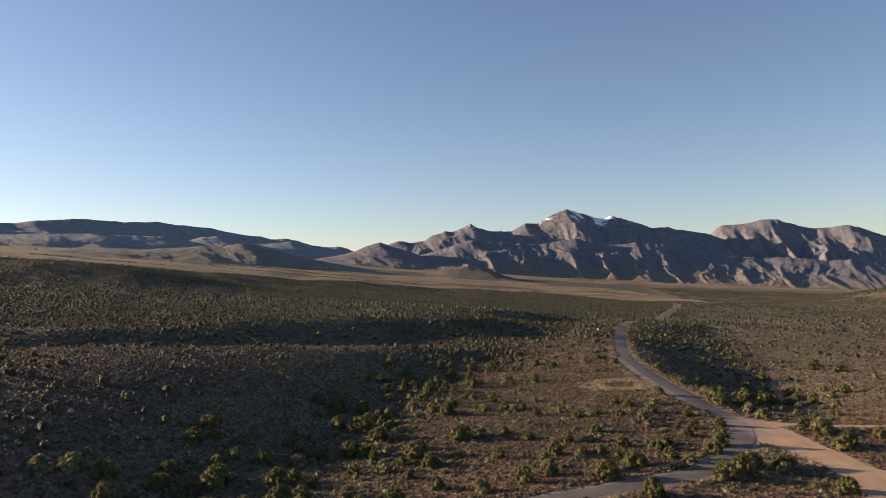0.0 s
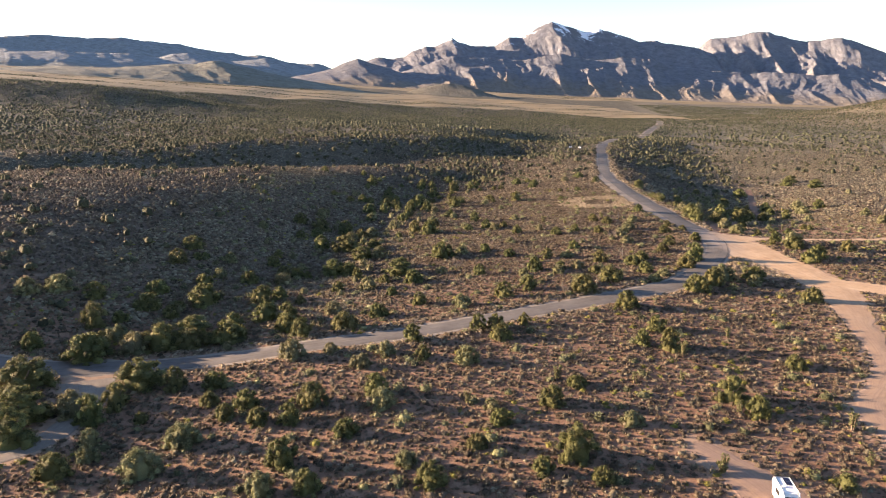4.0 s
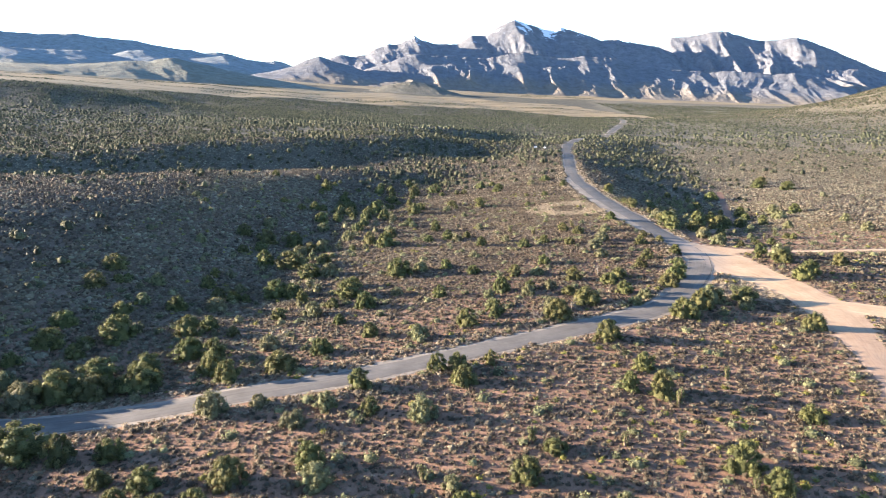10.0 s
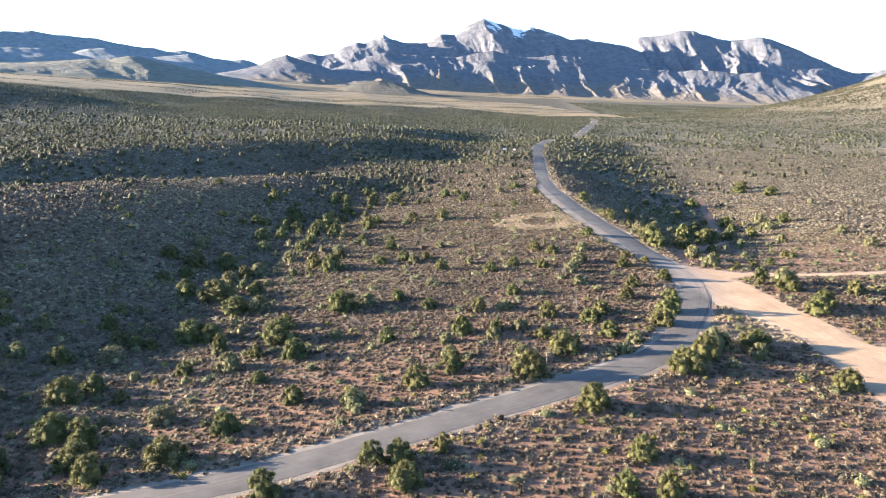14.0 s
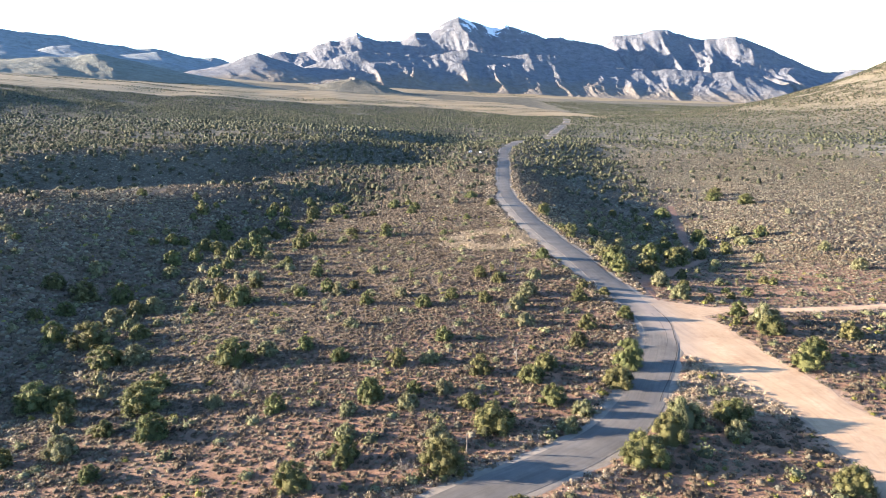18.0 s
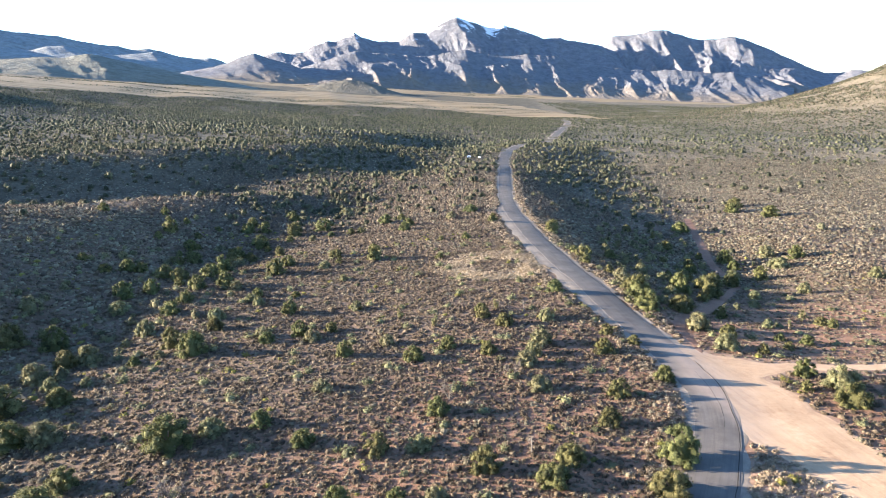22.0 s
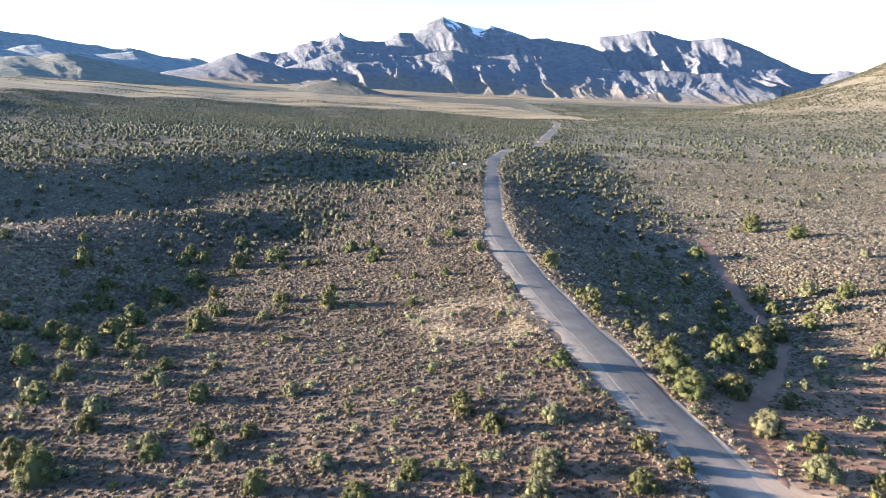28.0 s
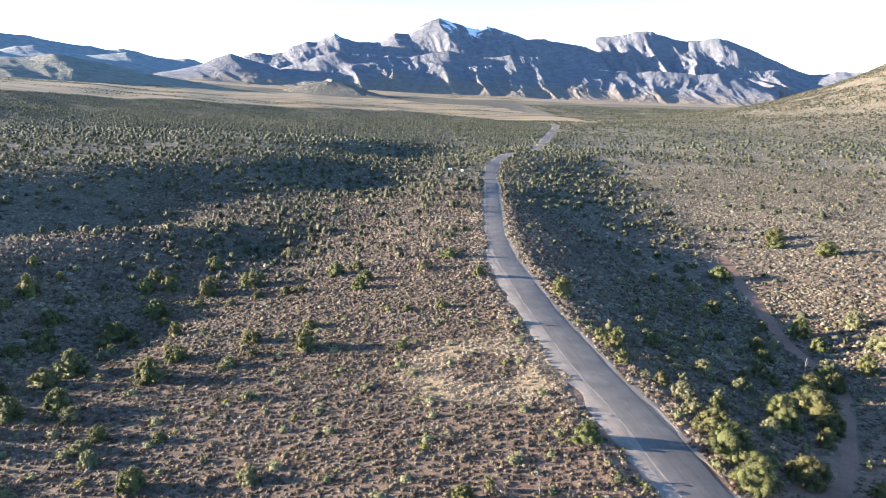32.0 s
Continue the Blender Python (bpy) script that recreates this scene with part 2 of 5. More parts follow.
def mountain_material(name, rock, pale, brush, bands=0.0):
    """Bare rock on the steep parts, brush on the gentle ones, pale cliffs where the stone is broken."""
    m, n, l, b = material(name, 1.0)
    g = n.new("ShaderNodeNewGeometry")
    p = g.outputs["Position"]
    big, fine = noise_node(n, l, 0.006, 6, 0.65, p), noise_node(n, l, 0.035, 6, 0.75, p)
    c = ramp_node(n, l, fine, [(0.3, tuple(v * 0.62 for v in rock)), (0.55, rock), (0.75, tuple(v * 1.25 for v in rock))])
    cliff = maths(n, l, "ADD", attribute(n, "cliff"), maths(n, l, "MULTIPLY", maths(n, l, "SUBTRACT", fine, 0.5), 1.6))
    cliff = maths(n, l, "MULTIPLY", maths(n, l, "SUBTRACT", cliff, 0.62), 5.0, True)
    low = maths(n, l, "ADD", attribute(n, "foot"), maths(n, l, "MULTIPLY", maths(n, l, "SUBTRACT", big, 0.5), 0.9))
    low = maths(n, l, "MULTIPLY", maths(n, l, "SUBTRACT", low, 0.45), 3.0, True)
    c = blend(n, l, low, c, ramp_node(n, l, fine, [(0.3, tuple(v * 0.7 for v in brush)), (0.7, tuple(v * 1.2 for v in brush))]))
    c = blend(n, l, cliff, c, pale)
    snow = maths(n, l, "ADD", attribute(n, "snow"), maths(n, l, "MULTIPLY", maths(n, l, "SUBTRACT", fine, 0.5), 2.6))
    c = blend(n, l, maths(n, l, "MULTIPLY", maths(n, l, "SUBTRACT", snow, 0.72), 6.0, True), c, (0.80, 0.82, 0.86))
    l.new(c, b.inputs["Base Color"])
    bump(n, l, b, maths(n, l, "ADD", fine, maths(n, l, "MULTIPLY", noise_node(n, l, 0.12, 4, 0.7, p), 0.35)), 0.7, 12.0)
    return m


SOIL = ground_material()
ASPHALT = asphalt_material()
RED_DIRT = dirt_material("red_dirt", (0.345, 0.228, 0.142), (0.44, 0.306, 0.193), (0.50, 0.366, 0.246))
PALE_GRAVEL = dirt_material("pale_gravel", (0.165, 0.142, 0.117), (0.22, 0.19, 0.158), (0.275, 0.24, 0.20))
BERM_SAND = dirt_material("berm_sand", (0.17, 0.138, 0.108), (0.225, 0.187, 0.147), (0.28, 0.238, 0.19))
WASH_SAND = dirt_material("wash_sand", (0.155, 0.086, 0.058), (0.20, 0.116, 0.08), (0.245, 0.15, 0.107))
SEAM = plain("dark_sealant", (0.03, 0.028, 0.027), 0.8)
STONE = plain("pale_stone", (0.28, 0.24, 0.20), 0.9, vary=0.35, scale=2.0)
JUNIPER = leafy("juniper_foliage", (0.038, 0.043, 0.017), (0.184, 0.183, 0.070), 0.05)
PALE_FOLIAGE = leafy("pale_cliffrose_foliage", (0.062, 0.064, 0.032), (0.265, 0.258, 0.135), 0.04)
# juniper again for far crowns: greyed for haze, light end dimmed for crown shade
HAZED_JUNIPER = leafy("hazed_juniper_foliage", (0.036, 0.041, 0.024), (0.122, 0.123, 0.070), 0.03)
SCRUB = leafy("blackbrush", (0.054, 0.042, 0.029), (0.212, 0.165, 0.110), 0.0)
# sagebrush; its pale tone also lifts distant brush for haze and shaded draws
SAGE_AND_HAZE = leafy("sagebrush", (0.085, 0.075, 0.051), (0.280, 0.248, 0.170), 0.0)
RABBIT = leafy("yellow_brush", (0.115, 0.113, 0.028), (0.265, 0.245, 0.062), 0.0)
STRAW = leafy("dry_bunchgrass", (0.24, 0.190, 0.132), (0.42, 0.345, 0.245), 0.0)
YUCCA = leafy("yucca_leaves", (0.10, 0.105, 0.045), (0.24, 0.235, 0.11), 0.0)
BARK = plain("juniper_bark", (0.16, 0.115, 0.085), 0.95, vary=0.35, scale=9.0)
DEADWOOD = plain("bleached_deadwood", (0.15, 0.135, 0.12), 0.9, vary=0.3, scale=7.0)


# ---- ground heights ----
def lattice(ix, iy, seed):
    """A repeatable random value in 0..1 for every lattice corner."""
    n = (ix.astype(np.int64) * 374761393 + iy.astype(np.int64) * 668265263 + seed * 1442695041) & 0x7FFFFFFF
    n = ((n ^ (n >> 13)) * 1274126177) & 0x7FFFFFFF
    return ((n ^ (n >> 16)) & 0xFFFF) / 65535.0


def value_noise(x, y, seed=0):
    """Smooth noise in -1..1."""
    ix, iy = np.floor(x), np.floor(y)
    fx, fy = x - ix, y - iy
    fx, fy = fx * fx * (3 - 2 * fx), fy * fy * (3 - 2 * fy)
    a, b = lattice(ix, iy, seed), lattice(ix + 1, iy, seed)
    c, d = lattice(ix, iy + 1, seed), lattice(ix + 1, iy + 1, seed)
    return 2 * ((a + (b - a) * fx) * (1 - fy) + (c + (d - c) * fx) * fy) - 1


def layered(x, y, seed=0, octaves=4, gain=0.5):
    total, amp, norm = 0.0, 1.0, 0.0
    for k in range(octaves):
        total = total + amp * value_noise(x * 2 ** k + 17.3 * k, y * 2 ** k - 9.1 * k, seed + k)
        norm += amp
        amp *= gain
    return total / norm


def ramp(v, lo, hi):
    s = np.clip((v - lo) / (hi - lo), 0, 1)
    return s * s * (3 - 2 * s)


# Lines of the land, each as x, y, z: the road's spur, two draws with the ridges between them, the gully and the bench east of it.
SPUR = [(-72, 103, -.5), (-25, 114, -.3), (20, 135, 0), (55, 162, 0), (66, 190, 0), (67, 220, 0), (66, 250, 0), (66, 290, .3), (70, 350, .5),
        (80, 430, .3), (92, 492, -1), (110, 590, -3), (135, 665, -4.5), (162, 722, -6), (226, 895, -9), (305, 1140, -13)]
DRAW_WEST = [(-60, 60, -1), (-52, 125, -2.0), (-40, 180, -3.2), (-38, 233, -4.4), (-24, 300, -5.4), (0, 390, -7), (26, 540, -9), (66, 700, -10), (98, 790, -12)]
RIDGE_WEST = [(-68, 190, 3.0), (-62, 245, 4.4), (-48, 300, 3.6), (-110, 200, 12), (-100, 260, 12), (-160, 285, 15), (-100, 325, 10.5), (-60, 360, 6.6), (-30, 393, 2.4), (-8, 412, -2.5)]
DRAW_FAR = [(-190, 333, 3), (-150, 362, -1.5), (-108, 393, -4), (-50, 425, -7)]
RIDGE_FAR = [(-223, 388, 15), (-156, 446, 14), (-90, 495, 12.5), (-28, 555, 8.5), (10, 605, 4.5), (-230, 470, 11), (-120, 600, 8), (-30, 700, 8), (20, 760, 5)]
GULLY = [(82, 226, -2.6), (98, 245, -5.4), (106, 256, -7.4), (113, 272, -9.8), (119, 297, -10.5), (131, 333, -11.5), (145, 372, -12), (157, 430, -12.5), (168, 492, -13), (187, 600, -15),
         (73, 240, -.3), (73, 270, -.4), (75, 310, -.3), (79, 360, -.2), (90, 430, -.8), (84, 295, -3.4), (92, 324, -5.0), (97, 390, -4.6), (110, 440, -6.6), (122, 490, -8.4), (84, 385, -.9)]
BENCH = [(89, 191, -.5), (112, 195, -1), (124, 236, -4), (140, 275, -7), (152, 310, -8), (172, 350, -9), (205, 420, -10), (215, 586, -14), (330, 565, -17), (250, 300, -6)]
NEAR = [(72, 140, 0), (61, 106, 0), (32, 70, 0), (0, 60, 0), (0, 95, 0), (-30, 40, 0), (150, 100, -1), (-150, 100, 13), (-90, 130, 5.5), (0, -60, 0), (45, 267, 0), (20, 200, -.4), (20, 240, -1.0), (5, 240, -1.4), (20, 280, -1.4), (0, 180, -1.3), (-27, 237, -1.7), (-15, 237, -1.5), (-19, 255, -1.5), (-12, 272, -1.8), (-8, 292, -2.6), (-24, 200, -1.6)]
PLAIN = [(576, 983, -27), (400, 800, -20), (800, 1500, -42), (150, 1500, -12), (-660, 1350, 68), (-400, 1250, 32), (-150, 1400, 8), (-1200, 1500, 130), (-420, 700, 28),
         (300, 2900, 30), (-1500, 2700, 175), (-600, 2800, 100), (1900, 2900, -70), (1500, 600, -60), (-1500, 0, 90), (0, -1500, 0), (1500, -1000, -60)]
CONTROL = np.array(SPUR + DRAW_WEST + RIDGE_WEST + DRAW_FAR + RIDGE_FAR + GULLY + BENCH + NEAR + PLAIN, float)
SOFT = 12.0


def kernel(x, y, cx, cy):
    return np.sqrt((x - cx) ** 2 + (y - cy) ** 2 + SOFT ** 2)


def solve_land():
    px, py, pz = CONTROL.T
    n = len(px)
    m = np.zeros((n + 3, n + 3))
    m[:n, :n] = kernel(px[:, None], py[:, None], px[None], py[None])
    m[:n, :n] -= np.eye(n) * 1.5
    m[:n, n:] = np.stack([np.ones(n), px / 100, py / 100], 1)
    m[n:, :n] = m[:n, n:].T
    return np.linalg.solve(m, np.concatenate([pz, np.zeros(3)]))


LAND = solve_land()


def land(x, y):
    """The lie of the land, without its small bumps."""
    x, y = np.asarray(x, float), np.asarray(y, float)
    n = len(CONTROL)
    z = LAND[n] + LAND[n + 1] * x / 100 + LAND[n + 2] * y / 100
    for w, (cx, cy, _) in zip(LAND[:n], CONTROL):
        z = z + w * kernel(x, y, cx, cy)
    far = np.hypot(x, y)
    hill = 222 * np.exp(-((x - 1290) ** 2 + (y - 1180) ** 2) / (2 * 315.0 ** 2))
    knoll = 26 * np.exp(-((x + 560) ** 2 / (2 * 150.0 ** 2) + (y - 1010) ** 2 / (2 * 90.0 ** 2)))
    return z + hill * (1 + .12 * layered(x / 160, y / 160, 31)) + knoll + ramp(far, 420, 900) * 5.0 * layered((x + .55 * y) / 120, (y - .4 * x) / 300, 33, 3)


# ---- mesh helpers ----
def mesh_object(name, verts, faces, mat, parent=None, smooth=False, attributes=()):
    """One mesh object from arrays; all faces have the same number of corners."""
    verts, faces = np.asarray(verts, np.float32), np.asarray(faces, np.int32)
    me = bpy.data.meshes.new(name)
    k = faces.shape[1]
    me.vertices.add(len(verts))
    me.vertices.foreach_set("co", verts.ravel())
    me.loops.add(faces.size)
    me.loops.foreach_set("vertex_index", faces.ravel())
    me.polygons.add(len(faces))
    me.polygons.foreach_set("loop_start", np.arange(0, faces.size, k, dtype=np.int32))
    me.polygons.foreach_set("use_smooth", np.full(len(faces), smooth))
    for key, values in attributes:
        me.attributes.new(key, "FLOAT", "POINT").data.foreach_set("value", np.asarray(values, np.float32))
    me.update(calc_edges=True)
    me.materials.append(mat)
    ob = new(name, me)
    ob.parent = parent
    return ob


def part(name, bm, mat, parent, label="", smooth=False):
    me = bpy.data.meshes.new(name)
    if smooth:
        for f in bm.faces:
            f.smooth = True
    bm.to_mesh(me)
    bm.free()
    me.materials.append(mat)
    ob = new(name, me)
    ob.parent = parent
    if label:
        tagged(ob, label)
    return ob


def grid_faces(rows, cols):
    i = (np.arange(rows - 1)[:, None] * cols + np.arange(cols - 1)[None]).ravel()
    return np.stack([i, i + 1, i + cols + 1, i + cols], 1)


def spline(points, step):
    """A smooth line through the points, sampled at even steps; columns beyond x and y go along."""
    p = np.array(points, float)
    p = np.vstack([2 * p[0] - p[1], p, 2 * p[-1] - p[-2]])
    u = np.linspace(0, 1, 40, endpoint=False)[:, None]
    fine = []
    for a, b, c, d in zip(p, p[1:], p[2:], p[3:]):
        fine.append(.5 * (2 * b + (c - a) * u + (2 * a - 5 * b + 4 * c - d) * u ** 2 + (3 * b - a - 3 * c + d) * u ** 3))
    fine = np.vstack(fine + [p[-2:-1]])
    s = np.concatenate([[0], np.cumsum(np.hypot(*np.diff(fine[:, :2], axis=0).T))])
    t = np.arange(0, s[-1], step)
    return np.stack([np.interp(t, s, fine[:, k]) for k in range(fine.shape[1])], 1)


# ---- the ways, as x, y and width ----
ROAD = spline([(-115, 108, 5.2), (-72, 107.2, 5.2), (-60, 109, 5.2), (-47, 110.9, 5.2), (-37.5, 112.6, 5.2), (-27, 115.1, 5.2), (-14.4, 118.7, 5.2), (2.5, 126.3, 5.2), (14, 132, 5.3), (23.3, 136.3, 5.4), (39.5, 145.3, 5.6), (48.3, 152.9, 5.7), (55.5, 164.5, 5.6), (61.9, 176.5, 5.3), (65, 186, 5.3), (66, 196, 5.5),
               (66, 209, 5.7), (65.5, 226, 5.7), (65.5, 244, 5.6), (64.9, 269, 5.5), (65.4, 306, 5.3), (69, 356, 5.2), (75.8, 397, 5.3), (81, 427, 5.4), (91.7, 485, 5.7), (109.3, 581, 6), (133, 662, 6.2), (162, 724, 6.2), (226, 895, 6.2), (310, 1160, 6.2), (330, 1300, 6.2)], 1.5)
DIRT_ROAD = spline([(66.5, 208, 3), (68.7, 199, 8), (69.4, 189, 12.5), (70, 178, 11.8), (71.3, 166, 10), (73, 156, 9), (73.2, 148, 8.2), (72, 138, 7.4), (69, 128, 5.2), (65, 115, 3.6), (62, 105, 3.4), (58, 97, 3.6), (51.3, 88.4, 4.3), (49.6, 80, 4.2), (50, 70, 4.5), (53, 58, 5)], 1.2)
SIDE_TRACK = spline([(68, 190, 9), (72, 195, 9), (75.2, 194.5, 7.5), (79, 194.2, 3.6), (83.4, 194.4, 2.6), (89, 193.4, 2.4), (101, 192.6, 2.4), (112, 193, 2.4), (150, 197, 2.4)], 1.2)
EAST_BRANCH = spline([(72, 150, 4), (75.5, 146.5, 6), (79, 143.5, 7), (84, 140, 7.5), (91, 136, 8), (98, 132, 7.5), (112, 124, 6), (135, 112, 5), (170, 96, 4)], 1.2)
WEST_TRACK = spline([(-58, 104, 8), (-55, 97, 6), (-53, 89, 4.5), (-55, 82, 4), (-64, 74, 4), (-75, 70, 4)], 1.2)
VAN_SPOT = spline([(34, 56, 6), (31.5, 64, 5.5), (29.5, 70, 5), (27.5, 75, 3.5), (25.5, 79, 1.5)], 1.2)
WASH = spline([(71.2, 200, .6), (72.4, 208, 1.6), (73.6, 214, 1.8), (76, 219.5, 2.4), (80, 224.3, 2.4), (85, 229.3, 2.2), (91.3, 237, 1.9), (97.6, 245.8, 1.8), (103, 253.8, 1.7), (111.5, 266.5, 1.6), (114, 278, 1.6), (118.6, 297, 2.6), (131, 332, 2.6), (145, 372, 2.2)], 1.2)


def beside(line, y0, y1, off, wide, thin):
    """A strip along the road between two northings, off metres to its right, thin at both ends."""
    d = np.gradient(line[:, :2], axis=0)
    d /= np.hypot(*d.T)[:, None]
    k = (line[:, 1] > y0) & (line[:, 1] < y1) & (line[:, 0] > 30)
    out = np.stack([line[:, 0] + d[:, 1] * off, line[:, 1] - d[:, 0] * off, line[:, 2] * 0 + wide], 1)[k]
    s = np.linspace(0, 1, len(out))
    out[:, 2] = thin + (wide - thin) * np.minimum(1, np.minimum(s, 1 - s) * 6)
    return out


LEFT_GRAVEL = beside(ROAD, 216, 345, -3.9, 2.8, .8)
SAND_BERM = beside(ROAD, 209, 560, 3.7, 1.7, .5)
OVAL = (48.5, 263.5, 13.0, 13.0)


def raster(lines, lo, hi, step):
    """Metres from the edge of the nearest way, on a raster."""
    gx, gy = np.arange(lo[0], hi[0], step), np.arange(lo[1], hi[1], step)
    out = np.full((len(gy), len(gx)), 60.0)
    for line in lines:
        for k, y in enumerate(gy):
            near = line[np.abs(line[:, 1] - y) < 62]
            if len(near):
                d = np.hypot(gx[:, None] - near[None, :, 0], y - near[None, :, 1]) - near[None, :, 2] / 2
                out[k] = np.minimum(out[k], d.min(1))
    return gx, gy, out


def sampled(table, x, y):
    gx, gy, v = table
    step = gx[1] - gx[0]
    fx, fy = np.clip((x - gx[0]) / step, 0, len(gx) - 1.001), np.clip((y - gy[0]) / step, 0, len(gy) - 1.001)
    ix, iy = fx.astype(int), fy.astype(int)
    fx, fy = fx - ix, fy - iy
    w = (v[iy, ix] * (1 - fx) + v[iy, ix + 1] * fx) * (1 - fy) + (v[iy + 1, ix] * (1 - fx) + v[iy + 1, ix + 1] * fx) * fy
    inside = (x > gx[0]) & (x < gx[-1]) & (y > gy[0]) & (y < gy[-1])
    return np.where(inside, w, 60.0)


PAVED = raster([ROAD, LEFT_GRAVEL], (-130, 30), (340, 1240), 2.0)
TRACKS = raster([DIRT_ROAD, EAST_BRANCH, SIDE_TRACK, WEST_TRACK, VAN_SPOT, WASH], (-110, 30), (190, 380), 1.5)
DRIVEN = raster([DIRT_ROAD, EAST_BRANCH, SIDE_TRACK, WEST_TRACK, VAN_SPOT], (-110, 30), (190, 210), 1.5)


def height(x, y):
    """The ground's height with its bumps, which die out towards the roads; a low berm runs along the pavement."""
    x, y = np.asarray(x, float), np.asarray(y, float)
    d = np.minimum(sampled(PAVED, x, y), sampled(TRACKS, x, y))
    rough = .45 * layered(x / 38, y / 38, 3, 3) + .12 * layered(x / 4.5, y / 4.5, 7, 2)
    paved = sampled(PAVED, x, y)
    berm = .28 * np.exp(-((paved - 3.4) / 1.1) ** 2) * (.6 + .6 * value_noise(x / 7, y / 7, 12))
    return land(x, y) + rough * ramp(d, 0, 8) + berm * ramp(d, 1, 2.5)


def on_island(x, y):
    """The grassy wedge between the pavement and the dirt road."""
    bend = ROAD[(ROAD[:, 0] > 30) & (ROAD[:, 1] < 230)]
    return (y > 150) & (y < 170) & (x > np.interp(y, bend[:, 1], bend[:, 0])) & (x < np.interp(y, DIRT_ROAD[::-1, 1], DIRT_ROAD[::-1, 0]))


def meadow(x, y):
    """0..1: the open flat of dry grass before the mountains, and the pale fans at their feet."""
    low = np.interp(x, [-2500, -1500, -637, -300, -60, 174, 445, 520], [1150, 1250, 1445, 1660, 1735, 1725, 1360, 1500])
    top = np.interp(x, [-2500, -816, -554, -83, 393, 520], [1700, 1824, 2222, 2261, 2080, 1500])
    flat = ramp(y, low - 25, low + 25) * (1 - ramp(y, top - 60, top + 60)) * (1 - ramp(x, 450, 540))
    fan = ramp(y - .10 * np.abs(x), 2380, 2600)
    return np.maximum(flat, fan)


def red_bench(x, y):
    """0..1: the open red soil between the dirt side track and the gully, with low thin brush."""
    return ramp(x, 70, 76) * (1 - ramp(x, 118, 140)) * ramp(y, 186, 194) * (1 - ramp(y - .8 * (x - 75), 222, 236))


def open_bench(x, y):
    """0..1: the open brushy bench east of the gully."""
    return ramp(x - 104 - .19 * (y - 230), 0, 45) * ramp(y, 205, 245) * (1 - .7 * ramp(y, 560, 760))


# ---- the ground ----
def axis(lo, hi, step, first, last, growth):
    a = list(np.arange(lo, hi, step))
    s = step
    while a[-1] < last:
        s = min(s * growth, 90)
        a.append(a[-1] + s)
    s, b = step, [lo]
    while b[-1] > first:
        s = min(s * growth, 90)
        b.append(b[-1] - s)
    return np.array(b[:0:-1] + a)


gx, gy = axis(-100, 140, 2.0, -4850, 4850, 1.06), axis(54, 320, 2.0, -4850, 4850, 1.05)
mx, my = [v.ravel() for v in np.meshgrid(gx, gy)]
mz = height(mx, my)
red = ramp(np.interp(mx, [-60, 0, 45, 120], [165, 200, 255, 265]) - my, 0, 70) * 1.2 + .5 * np.exp(-((mx - 85) ** 2 + (my - 180) ** 2) / 900) + .6 * np.exp(-((mx - 93) / 26) ** 2 - ((my - 207) / 22) ** 2)
blot = .18 * layered(mx / 7, my / 7, 47, 3)
oval = np.exp(-(blot + (((mx - OVAL[0]) / OVAL[2]) ** 2 + ((my - OVAL[1]) / OVAL[3]) ** 2) ** .5 - .74) ** 2 / .07)
dry = np.maximum(meadow(mx, my), .84 * oval)
far_scrub = ramp(np.hypot((mx - 20) * np.where(mx < 20, 1.45, 1.1), my - 150), 190, 420) * .9
open_brush = np.clip(open_bench(mx, my) + .1 * np.exp(-((mx - 1290) ** 2 + (my - 1180) ** 2) / (2 * 420.0 ** 2)), 0, 1)
bare_soil = np.maximum(.8 * on_island(mx, my), np.maximum(ramp(4.0 - sampled(DRIVEN, mx, my), 0, 4.0), .55 * ramp(3.5 - np.abs(sampled(PAVED, mx, my) - 2.0), 0, 3.0)))
ground = mesh_object("ground", np.stack([mx, my, mz], 1), grid_faces(len(gy), len(gx)), SOIL, smooth=True,
                     attributes=(("bare_soil", bare_soil), ("red_soil", red), ("dry_grass", dry), ("far_scrub", far_scrub), ("open_brush", open_brush)))
tagged(ground, "reddish desert soil falling into draws and rising to far dry-grass flats", "ground", kind="structure")


